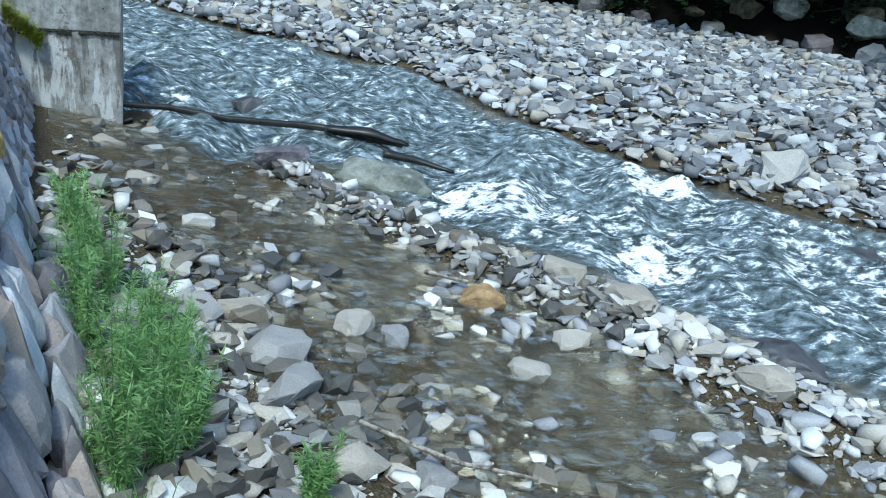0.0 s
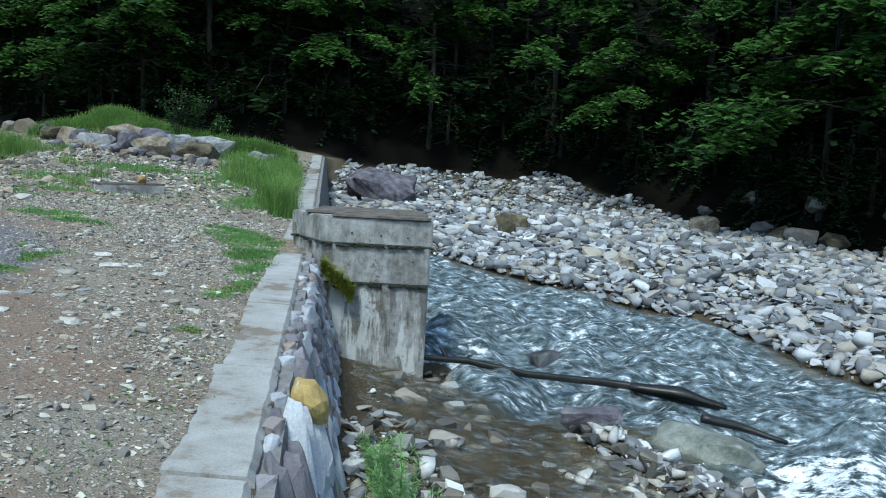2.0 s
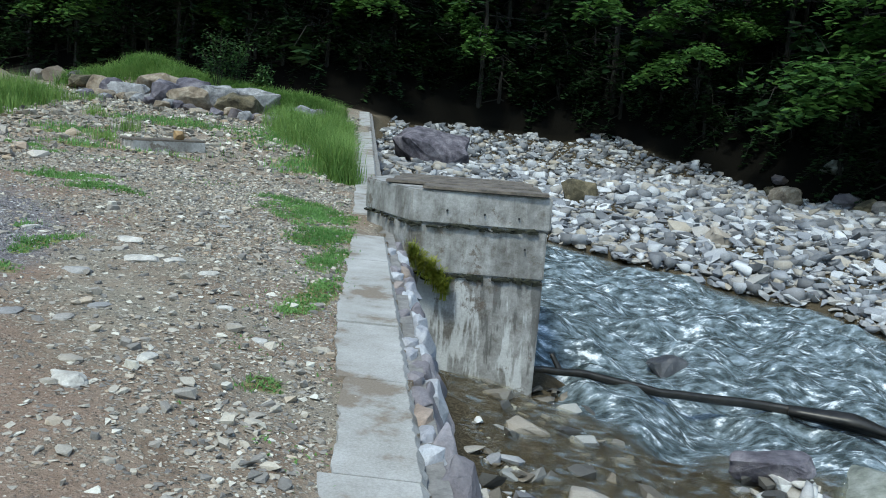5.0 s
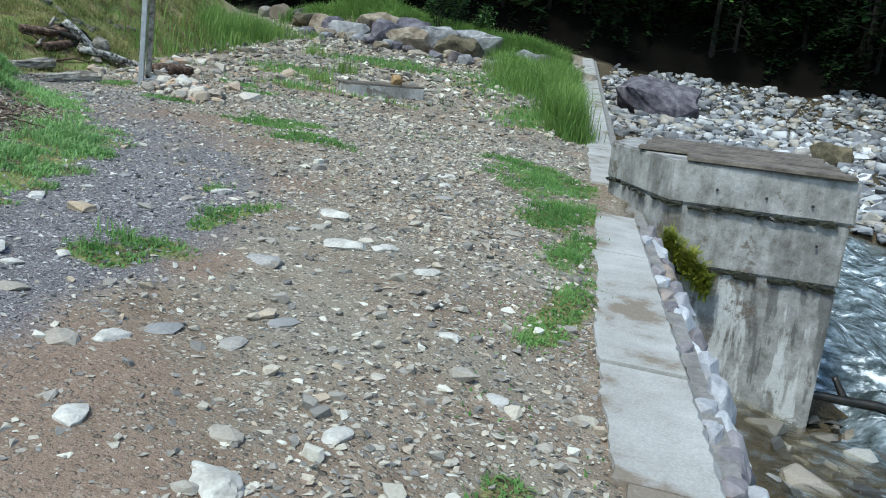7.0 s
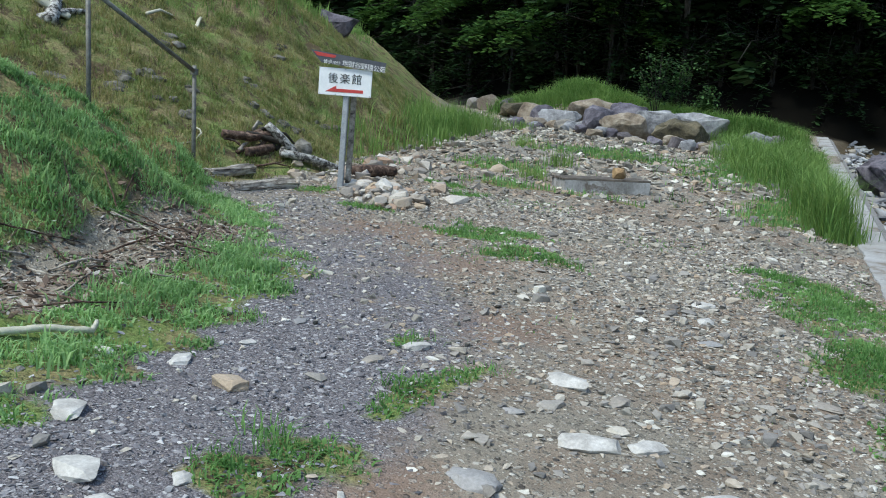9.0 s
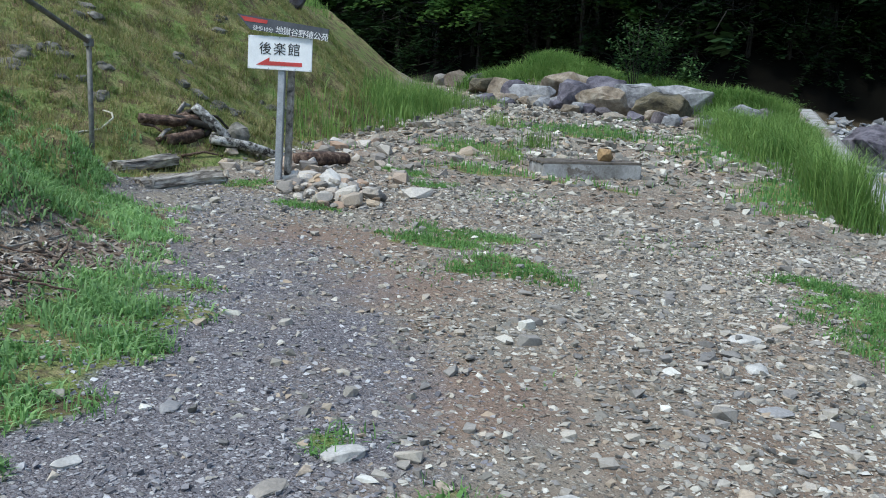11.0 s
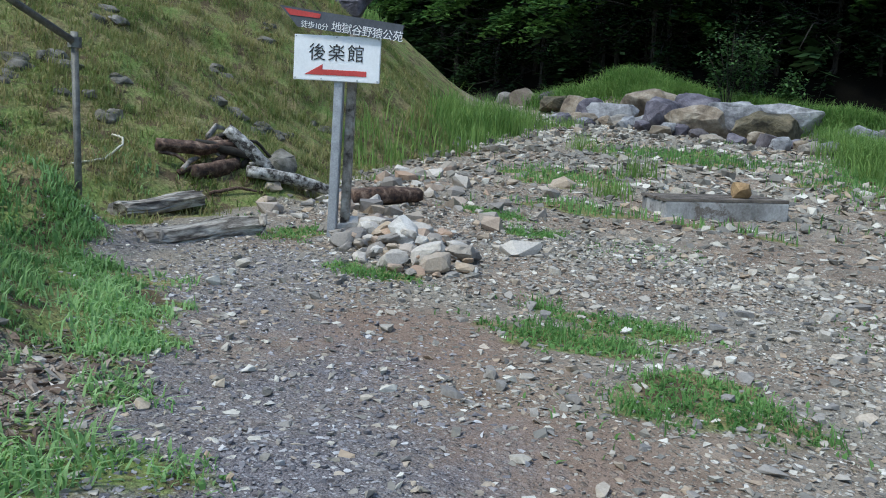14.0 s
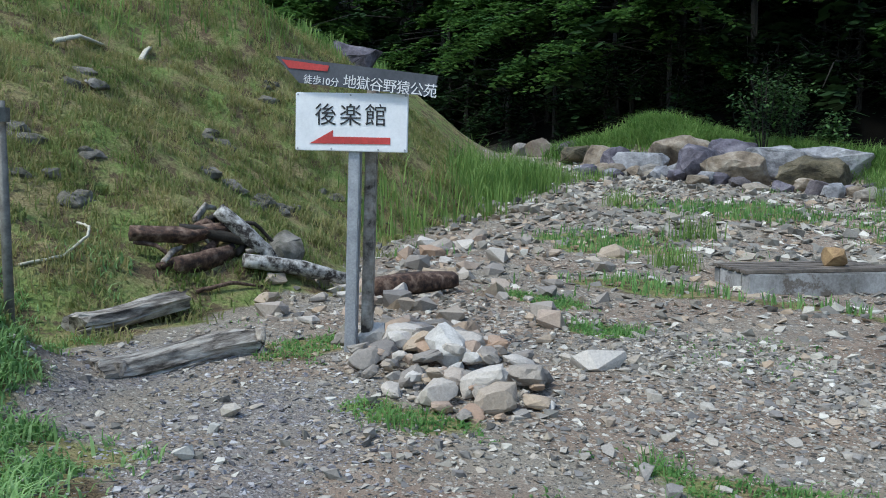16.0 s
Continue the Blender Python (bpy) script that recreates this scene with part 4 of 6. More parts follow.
for i, (bx, by, s) in enumerate([(3.0, 2.0, 0.6), (3.3, 1.2, 0.75), (3.4, 0.5, 0.7), (2.6, 1.9, 0.5), (2.3, 3.0, 0.4), (1.7, 6.0, 0.5), (3.9, -0.5, 0.55), (4.5, -0.6, 0.5), (7.9, 3.0, 0.7), (7.2, 3.7, 0.6), (6.8, 2.2, 0.5), (4.2, 2.1, 0.55), (4.6, 1.9, 0.45), (8.6, 1.0, 0.7), (6.0, 1.4, 0.5), (2.5, 4.6, 0.45)]):
    rock("rock", "pale angular river rock", (bx, by, max(float(ground_z(bx, by)), float(water_level(bx, by)) - 0.06)), (s, s * 0.7, s * 0.5), M_single, 330 + i, 3, 37 * i, 0.2, "rock", "shore rocks")
# white stones on the terrace
for i, (bx, by, s) in enumerate([(-2.66, 5.71, 0.30), (-2.25, 5.02, 0.34), (-3.51, 5.52, 0.20), (-4.2, 4.91, 0.13), (-4.24, 4.47, 0.2), (-3.98, 3.64, 0.26), (-3.49, 3.32, 0.28), (-2.67, 8.35, 0.24), (-2.03, 5.18, 0.22), (-2.31, 2.81, 0.2), (-1.95, 2.15, 0.2), (-1.32, 2.06, 0.3), (-1.14, 3.87, 0.16), (-3.27, 3.25, 0.14), (-1.62, 4.87, 0.22), (-1.14, 2.57, 0.17), (-2.5, 7.8, 0.22), (-3.22, 3.55, 0.14)]):
    rock("stone", "flat whitish stone on the gravel", (bx, by), (s * 0.85, s * 0.55, s * 0.26), M_white, 360 + i, 3, 29 * i, 0.45, "stone", "white stones")
for i, (bx, by, s) in enumerate([(-2.46, 2.66, 0.26), (-2.23, 3.05, 0.24), (-3.56, 5.18, 0.18), (-4.32, 5.47, 0.16), (-2.45, 4.34, 0.3), (-2.69, 5.12, 0.15), (-2.58, 5.35, 0.2), (-2.37, 5.71, 0.22), (-1.45, 2.33, 0.2), (-3.01, 2.98, 0.2), (-1.87, 3.49, 0.2), (-1.9, 3.1, 0.2), (-0.75, 3.4, 0.16), (-1.5, 6.6, 0.22), (-2.3, 7.2, 0.2), (-0.4, 2.2, 0.14)]):
    rock("stone", "flat slate-grey slab bedded in the gravel", (bx, by), (s * 0.85, s * 0.55, s * 0.2), M_single, 380 + i, 3, 41 * i, 0.45, "stone", "grey slabs")
rock("stone", "rounded tan stone on the footpath", (-3.77, 4.33), (0.2, 0.13, 0.08), M_tan, 398, 3, 10, 0.35, "stone")


# ---------- retaining wall ----------
def strip(bm, section, y0, y1, step, rng_, jitter=0.0):
    """Sweeps an x, z section, taken from the wall's edge, along the wall."""
    rings, yy = [], y0
    while yy <= y1 + 1e-6:
        e, t = float(wall_edge(yy)), float(terrace(float(wall_edge(yy)) - 0.3, yy))
        w = float(water_level(e + 0.6, yy))
        ragged = 0.014 * math.sin(2.3 * yy) + 0.010 * math.sin(5.9 * yy + 1) + rng_.uniform(-1, 1) * jitter
        rings.append([bm.verts.new((e + a + rng_.uniform(-jitter, jitter) + (ragged if a < -0.5 else 0), yy, (t + b) if k == "t" else (w + b))) for a, b, k in section])
        yy += step
    for r0, r1 in zip(rings, rings[1:]):
        n = len(r0)
        for k in range(n):
            bm.faces.new((r0[k], r0[(k + 1) % n], r1[(k + 1) % n], r1[k]))
    bm.faces.new(rings[0][::-1])
    bm.faces.new(rings[-1])
    bmesh.ops.recalc_face_normals(bm, faces=bm.faces)
    return bm


pyrng = random.Random(4)
wall = holder("retaining_wall", pose(0, 0, 0), "rubble stone retaining wall of grey and purple stones set in mortar", "wall")
wall["kind"] = "structure"
part("wall_core", strip(bmesh.new(), [(-0.4, -0.05, "t"), (-0.02, -0.05, "t"), (0.38, -0.5, "w"), (-0.4, -0.5, "w")], -9, 46, 0.3, pyrng, 0.01), M_mortar, wall)


def coping():
    cp = holder("wall_coping", pose(0, 0, 0), "worn pale concrete coping strip along the wall top", "coping")
    cp["kind"] = "structure"
    y0 = -9.0
    while y0 < 40:
        ln = pyrng.uniform(1.2, 2.3)
        if not 8.3 < y0 + ln / 2 < 11:
            dx = pyrng.uniform(-0.05, 0.03)
            part("coping_slab", strip(bmesh.new(), [(-0.60 + dx, -0.12, "t"), (-0.585 + dx, 0.035, "t"), (-0.17, 0.03, "t"), (-0.13, -0.02, "t"), (-0.13, -0.12, "t")], y0, y0 + ln, ln / 22, pyrng, 0.009), M_coping, cp)
        y0 += ln + pyrng.choice((0.012, 0.02, 0.06, 0.16))
    return cp


coping()
# the stones of the face, in rough courses
STONE_MESHES = []
for s in range(24):
    v, f = rock_shape(500 + s, 2 if s < 14 else 3, 0.8, 8)
    v = v / (v.max(0) - v.min(0))
    STONE_MESHES.append(make_mesh("wall_stone", v, f, M_wallstone))
    STONE_MESHES[-1].polygons.foreach_set("use_smooth", np.full(len(f), s >= 14))
    STONE_MESHES[-1].set_sharp_from_angle(angle=radians(24))
for course in range(8):
    yy = 3.2 + 0.13 * course
    while yy < 13:
        w = pyrng.uniform(0.2, 0.5)
        e = float(wall_edge(yy))
        if not (8.7 < yy < 11.2 and course < 1):
            top = float(terrace(e - 0.3, yy)) - 0.08
            low = float(water_level(e + 0.5, yy)) + 0.05
            k = (course + 0.5) / 8
            h = (top - low) / 8
            ob = new("wall_stone", STONE_MESHES[pyrng.randrange(14, 24)])
            ob.parent = wall
            ob.matrix_world = pose(e - 0.02 + 0.42 * k + pyrng.uniform(-0.05, 0.01), yy + w / 2, top - (top - low) * k + pyrng.uniform(-0.03, 0.03), pyrng.uniform(-28, 10), -18 + pyrng.uniform(-8, 8), 10.5 + pyrng.uniform(-6, 6)) @ Matrix.Diagonal((0.2, w * 1.12, h * pyrng.uniform(1.05, 1.7), 1))
        yy += w
# tall broken slabs leaning on the near stretch of the wall
for course in range(3):
    yy = -4.6 + 0.2 * course
    while yy < 3.5:
        w = pyrng.uniform(0.22, 0.48)
        e = float(wall_edge(yy))
        top, low = float(terrace(e - 0.3, yy)) - 0.12, float(water_level(e + 0.5, yy)) + 0.02
        k = (course + 0.5 + pyrng.uniform(-0.12, 0.12)) / 3
        ob = new("wall_stone", STONE_MESHES[pyrng.randrange(14, 24)])
        ob.parent = wall
        ob.matrix_world = pose(e - 0.04 + (0.42 + 0.17 * course * (yy < 1.2)) * k + pyrng.uniform(-0.05, 0.04), yy + w / 2, top - (top - low) * k, pyrng.uniform(-24, -4), -17 + pyrng.uniform(-7, 5), 10.5 + pyrng.uniform(-14, 14)) @ Matrix.Diagonal((pyrng.uniform(0.2, 0.32), w * 1.2, (top - low) / 3 * pyrng.uniform(1.15, 1.6), 1))
        yy += w * 0.92
for i in range(46):
    yy = -4.2 + i * 0.29
    if 8.5 < yy < 11 or pyrng.random() < 0.3:
        continue
    e = float(wall_edge(yy))
    ob = new("edge_stone", STONE_MESHES[pyrng.randrange(14, 24)])
    ob.parent = wall
    ob.matrix_world = pose(e - 0.10, yy, float(terrace(e - 0.3, yy)) - 0.055 + pyrng.uniform(-0.02, 0.02), 0, pyrng.uniform(-8, 8), 10 + pyrng.uniform(-10, 10)) @ Matrix.Diagonal((pyrng.uniform(0.12, 0.2), pyrng.uniform(0.14, 0.36), pyrng.uniform(0.10, 0.15), 1))
ys_ = new("wall_stone", make_mesh("ochre_wall_stone", *[a if i else a / (a.max(0) - a.min(0)) for i, a in enumerate(rock_shape(517, 3, 0.8, 8))], M_yellow))
ys_.parent = wall
ys_.matrix_world = pose(0.87, 1.35, -0.50, 0, -22, 10) @ Matrix.Diagonal((0.28, 0.48, 0.40, 1))
tagged(ys_, "ochre yellow stone")


# ---------- bridge pier ----------
def prism(bm, poly, z0, z1, inset=0.0, taper=0.0, bevel=0.02):
    c = Vector((sum(p[0] for p in poly) / len(poly), sum(p[1] for p in poly) / len(poly), 0))

    def at(p, z, k):
        d = Vector((p[0], p[1], 0)) - c
        q = c + d * (1 - k / max(d.length, 0.1))
        return bm.verts.new((q.x, q.y, z))

    lo = [at(p, z0, inset + taper) for p in poly]
    hi = [at(p, z1, inset) for p in poly]
    n = len(poly)
    for k in range(n):
        bm.faces.new((lo[k], lo[(k + 1) % n], hi[(k + 1) % n], hi[k]))
    bm.faces.new(lo[::-1])
    bm.faces.new(hi)
    bmesh.ops.recalc_face_normals(bm, faces=bm.faces)
    if bevel:
        bmesh.ops.bevel(bm, geom=list(bm.edges), offset=bevel, segments=2, affect="EDGES")
    return bm


PIER = [(-0.50, 9.0), (1.22, 9.05), (1.05, 11.2), (-1.1, 11.3), (-1.3, 10.3)]
CAP = [(-0.51, 8.985), (1.25, 9.035), (1.07, 11.21), (-1.11, 11.31), (-1.32, 10.3)]
pier = holder("bridge_pier", pose(0, 0, 0), "old stained concrete bridge pier with cracked casting seams", "pier")
part("cap", prism(bmesh.new(), CAP, -0.06, 0.36, 0.0, 0.0), M_pier, pier)
part("upper_block", prism(bmesh.new(), PIER, -0.69, -0.065, 0.006, 0.0), M_pier, pier)
part("lower_block", prism(bmesh.new(), PIER, -2.55, -0.695, 0.014, 0.03), M_pier_low, pier)
for i in range(7):
    bm = bmesh.new()
    box(bm, (-0.42 if i < 2 else -0.9) + pyrng.uniform(-0.06, 0.06), 1.14 - 0.03 * i + pyrng.uniform(-0.08, 0.05), 8.97 + i * 0.30, 8.97 + i * 0.30 + 0.27, 0.363 + pyrng.uniform(0, 0.012), 0.40 + pyrng.uniform(0, 0.012), pose(0, 0, 0, 0, 0, pyrng.uniform(-0.25, 0.25)), 0.006)
    part("plank", bm, M_plank, pier, "grey weathered plank lying on top")
for sx, sz in ((-0.05, 0.12), (0.42, 0.1), (0.85, 0.08), (0.95, -0.3)):
    bm = bmesh.new()
    bmesh.ops.create_cone(bm, cap_ends=True, segments=12, radius1=0.014, radius2=0.014, depth=0.02, matrix=pose(sx, 8.985 + 0.028 * sx, sz, 90, 0, 0))
    part("bolt_hole", bm, M_black, pier, "dark form-tie hole")

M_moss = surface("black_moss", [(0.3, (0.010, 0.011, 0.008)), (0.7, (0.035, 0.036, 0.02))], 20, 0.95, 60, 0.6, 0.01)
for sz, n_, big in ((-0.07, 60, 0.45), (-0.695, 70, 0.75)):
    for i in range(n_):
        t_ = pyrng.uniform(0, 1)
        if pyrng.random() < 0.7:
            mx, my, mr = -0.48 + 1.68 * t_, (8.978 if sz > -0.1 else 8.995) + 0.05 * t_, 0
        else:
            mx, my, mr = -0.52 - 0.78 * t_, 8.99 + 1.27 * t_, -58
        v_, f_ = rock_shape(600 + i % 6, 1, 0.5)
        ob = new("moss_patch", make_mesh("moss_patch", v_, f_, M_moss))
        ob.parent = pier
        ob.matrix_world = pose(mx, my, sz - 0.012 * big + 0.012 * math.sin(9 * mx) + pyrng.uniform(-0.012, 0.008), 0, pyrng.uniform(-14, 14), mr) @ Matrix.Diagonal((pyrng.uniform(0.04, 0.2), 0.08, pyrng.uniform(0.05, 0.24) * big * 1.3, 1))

# driftwood in the stream
def log_thing(name, label, pts, radii, material, category="log", sides=10, wob=0.12, group=""):
    r = random.Random(len(pts) * 7 + int(abs(pts[0][0]) * 100))
    fine, fr = [], []
    for (a, b, ra, rb) in zip(pts, pts[1:], radii, radii[1:]):
        for k in range(5):
            t = k / 5
            fine.append(tuple(Vector(a).lerp(Vector(b), t) + Vector((0, r.uniform(-1, 1), r.uniform(-1, 1))) * 0.005))
            fr.append(ra + (rb - ra) * t)
    fine.append(pts[-1])
    fr.append(radii[-1])
    ob = part(name, tube(bmesh.new(), fine, fr, sides, wob, r), material, None, "", True)
    return tagged(ob, label, category, group)


wl = water_level
log_thing("driftwood_log", "long black wet tree trunk lying across the stream", [(1.0, 9.35, wl(1, 9.3) + 0.16), (1.9, 9.62, wl(1.9, 9.6) + 0.19), (2.9, 9.68, wl(2.9, 9.7) + 0.14), (4.4, 10.1, wl(4.4, 10.1) + 0.16), (5.2, 10.1, wl(5.2, 10.1) + 0.18), (6.2, 9.85, wl(6.2, 9.85) + 0.14)], [0.035, 0.045, 0.05, 0.055, 0.09, 0.035], M_wetlog, sides=9, wob=0.3)
log_thing("branch", "dark broken branch resting on the driftwood", [(4.7, 10.0, wl(4.7, 10) + 0.2), (5.5, 9.8, wl(5.5, 9.8) + 0.3), (6.3, 9.8, wl(6.3, 9.8) + 0.18)], [0.05, 0.085, 0.03], M_wetlog, "branch", 9, 0.35)
log_thing("branch", "short dark snag rising from the driftwood", [(1.55, 9.6, wl(1.5, 9.6) + 0.16), (1.42, 9.6, wl(1.4, 9.6) + 0.36)], [0.045, 0.03], M_wetlog, "branch", 8, 0.2)
log_thing("branch", "dark branch over the flat boulder", [(5.6, 8.6, wl(5.6, 8.6) + 0.25), (6.2, 8.7, wl(6.2, 8.6) + 0.2), (6.9, 8.5, wl(6.9, 8.5) + 0.1)], [0.07, 0.06, 0.03], M_wetlog, "branch")
log_thing("branch", "thin stick caught among shore stones", [(3.9, -0.2, wl(3.9, 0) + 0.25), (4.6, -0.7, wl(4.6, -0.7) + 0.25), (5.3, -0.8, wl(5.3, -0.8) + 0.2)], [0.02, 0.02, 0.015], M_wood_grey, "branch")
log_thing("branch", "pale stick leaning on a yellow stone", [(5.3, 3.6, wl(5.3, 3.6) + 0.12), (5.75, 3.2, wl(5.75, 3.2) + 0.22)], [0.03, 0.02], M_wood_grey, "branch")


# ---------- sign ----------
def sign():
    bx, by = -7.84, 10.31
    bz = float(ground_z(bx, by))
    turn = math.degrees(math.atan2(0.27, 0.61))
    s = holder("signpost", pose(bx, by, bz, 0, 0, turn), "white direction sign with a red arrow on a grey post", "sign")
    up = 1.84 - bz
    part("post", box(bmesh.new(), -0.045, 0.025, 0.0, 0.06, -0.2, up - 0.02, pose(0, 0, 0, 0, 2.0, 0), 0.006), M_steel, s, "grey square metal post")
    part("back_post", box(bmesh.new(), 0.028, 0.095, 0.10, 0.16, -0.2, up + 0.05, pose(0, 0, 0, 0, 2.0, 0), 0.008), M_wood_grey, s, "split weathered wooden post")
    tilt = pose(-0.31, -0.025, up, 0, 1.5, 0)
    board = part("board", box(bmesh.new(), 0, 0.67, 0, 0.022, -0.335, 0, tilt, 0.004), M_signwhite, s)

    def flat(name, pts, mat, y, parent, label="", thick=0.004):
        bm = bmesh.new()
        a = [bm.verts.new(tilt @ Vector((u, y, -v))) for u, v in pts]
        b = [bm.verts.new(tilt @ Vector((u, y + thick, -v))) for u, v in pts]
        n = len(pts)
        bm.faces.new(a)
        bm.faces.new(b[::-1])
        for k in range(n):
            bm.faces.new((a[k], b[k], b[(k + 1) % n], a[(k + 1) % n]))
        bmesh.ops.recalc_face_normals(bm, faces=bm.faces)
        return part(name, bm, mat, parent, label)

    flat("arrow", [(0.089, 0.294), (0.228, 0.215), (0.228, 0.252), (0.57, 0.252), (0.57, 0.29)], M_red, -0.004, board, "red arrow")
    top = flat("arrow_board", [(-0.115, -0.204), (0.844, -0.10), (0.822, 0.016), (0.03, -0.052)], M_signdark, -0.03, s, "dark pointed board with white lettering", 0.022)
    flat("red_patch", [(-0.075, -0.185), (0.21, -0.15), (0.20, -0.118), (-0.03, -0.135)], M_red, -0.0345, top, "red point")

    def text(body, mat, at, size, rot, parent, spacing=1.0, bold=0.0):
        cu = bpy.data.curves.new("lettering", "FONT")
        cu.body, cu.size, cu.extrude, cu.space_character, cu.offset = body, size, 0.0015, spacing, bold
        tmp = new("lettering", cu)
        dg = bpy.context.evaluated_depsgraph_get()
        me = bpy.data.meshes.new_from_object(tmp.evaluated_get(dg))
        bpy.data.objects.remove(tmp)
        me.transform(tilt @ pose(at[0], at[2], -at[1], 90, rot, 0))
        me.materials.clear()
        me.materials.append(mat)
        ob = new("lettering", me)
        ob.parent = parent
        return ob

    text("後楽館", M_black, (0.115, 0.175, -0.003), 0.135, 0, board, 1.22, 0.0)
    text("徒歩10分", M_letter, (0.055, -0.055, -0.033), 0.055, 5.5, top, 0.95, 0.0)
    text("地獄谷野猿公苑", M_letter, (0.29, -0.035, -0.033), 0.082, 5.5, top, 0.92, 0.0)
    for u, v in ((0.015, 0.012), (0.655, 0.012), (0.015, 0.322), (0.655, 0.322), (0.33, 0.012), (0.22, 0.322), (0.5, 0.322)):
        bm = bmesh.new()
        bmesh.ops.create_uvsphere(bm, u_segments=8, v_segments=5, radius=0.006, matrix=tilt @ pose(u, 0, -v))
        part("screw", bm, M_steel, board)
    return s


sign()


# ---------- handrail ----------
def handrail():
    r = holder("handrail", pose(0, 0, 0), "brown steel pipe handrail climbing the grassy bank", "handrail")
    posts = [(-8.82, 8.78, 1.71), (-8.6, 7.2, 2.42), (-8.35, 5.5, 3.1)]
    for px, py, pz in posts:
        g = float(ground_z(px, py))
        p = part("post", tube(bmesh.new(), [(px, py, g - 0.3), (px, py, pz + 0.03)], [0.025, 0.025], 10), M_rust, r, "", True)
        bm = bmesh.new()
        bmesh.ops.create_cone(bm, cap_ends=True, segments=12, radius1=0.045, radius2=0.045, depth=0.07, matrix=pose(px, py, pz - 0.04, 0, 0, 0))
        part("clamp", bm, M_rust, p)
    for a, b in zip(posts, posts[1:]):
        part("rail", tube(bmesh.new(), [(a[0] + 0.03, a[1] - 0.04, a[2] - 0.03), (b[0] + 0.03, b[1] - 0.04, b[2] - 0.03)], [0.024, 0.024], 10), M_rust, r, "", True)


handrail()


# ---------- log steps and wood pile ----------
def gz(x_, y_, up=0.0):
    return (x_, y_, float(ground_z(x_, y_)) + up)


def step_log(a, b, ra, rb, label):
    """A split log: a broad flat face on top, rounded flanks, cracked along the grain and ragged at the ends."""
    r = random.Random(int(abs(a[0]) * 1000))
    bm = bmesh.new()
    va, vb = Vector(a), Vector(b)
    d = (vb - va).normalized()
    side = d.cross(Vector((0, 0, 1))).normalized()
    shape = [(-1.15, 0.55), (-0.8, 0.86), (-0.35, 0.80), (-0.25, 0.66), (-0.12, 0.84), (0.35, 0.92), (0.5, 0.76), (0.62, 0.9), (1.0, 0.72), (1.22, 0.3), (1.2, 0.0), (1.05, -0.1), (1.2, -0.25), (0.9, -0.8), (-0.9, -0.8), (-1.25, -0.1)]
    rings = []
    for i in range(15):
        t = i / 14
        c, rad = va.lerp(vb, t), ra + (rb - ra) * t
        c = c + Vector((0, 0, 0.012 * math.sin(5 * t + ra * 40)))
        ring = []
        for k, (u, v) in enumerate(shape):
            end = (0.05 * r.uniform(-1, 1)) if i in (0, 14) else 0
            w = 1 + 0.07 * math.sin(3.1 * k + 6 * t) + r.uniform(-0.04, 0.04)
            ring.append(bm.verts.new(c + side * (u * rad * w) + Vector((0, 0, v * rad * w)) + d * end))
        rings.append(ring)
    n = len(shape)
    for p, q in zip(rings, rings[1:]):
        for k in range(n):
            bm.faces.new((p[k], p[(k + 1) % n], q[(k + 1) % n], q[k]))
    bm.faces.new(rings[0][::-1])
    bm.faces.new(rings[-1])
    bmesh.ops.recalc_face_normals(bm, faces=bm.faces)
    return tagged(part("step_log", bm, M_split), label, "log step", "log steps")


step_log((-8.52, 9.06, 0.33), (-8.34, 10.0, 0.36), 0.10, 0.085, "split grey weathered log laid as a step")
step_log((-9.40, 9.55, 0.43), (-9.45, 10.38, 0.46), 0.08, 0.07, "pale split log laid as the upper step")
for sx, sy, sz in ((-8.41, 9.12, 0.40), (-8.25, 9.98, 0.46)):
    log_thing("stake", "short weathered wooden stake holding the step", [(sx, sy, sz - 0.35), (sx, sy, sz)], [0.035, 0.03], M_wood_grey, "stake", 8, 0.12, "step stakes")
PILE = [((-10.06, 10.46, 0.14), (-9.84, 11.24, 0.16), 0.075, M_rotten, "red-brown rotten log lying across the pile"), ((-9.84, 10.66, 0.04), (-9.78, 11.20, 0.05), 0.085, M_rotten, "dark rotten log under the pile"), ((-9.86, 11.12, 0.32), (-9.56, 11.44, 0.06), 0.075, M_silver, "silver bare log leaning on the pile"),
        ((-9.62, 11.16, 0.10), (-9.16, 11.98, 0.08), 0.095, M_silver, "grey lichened log lying beside the pile"), ((-9.98, 10.85, 0.20), (-9.66, 11.40, 0.12), 0.05, M_bark, "broken grey-brown log across the pile"),
        ((-8.80, 11.75, 0.09), (-8.52, 12.50, 0.10), 0.10, M_rotten, "short brown log among the stones")]
for a, b, r_, mt, lb in PILE:
    mid_ = ((a[0] + b[0]) / 2 + 0.03, (a[1] + b[1]) / 2, (a[2] + b[2]) / 2 + 0.02)
    log_thing("log", lb, [gz(*a), gz(*mid_), gz(*b)], [r_ * 0.7, r_ * 0.8, r_ * 0.6], mt, "log", 10, 0.22, "wood pile")
rock("rock", "square grey rock against the wood pile", (-9.62, 11.62), (0.34, 0.4, 0.32), M_bankrock, 403, 3, 10, 0.2)
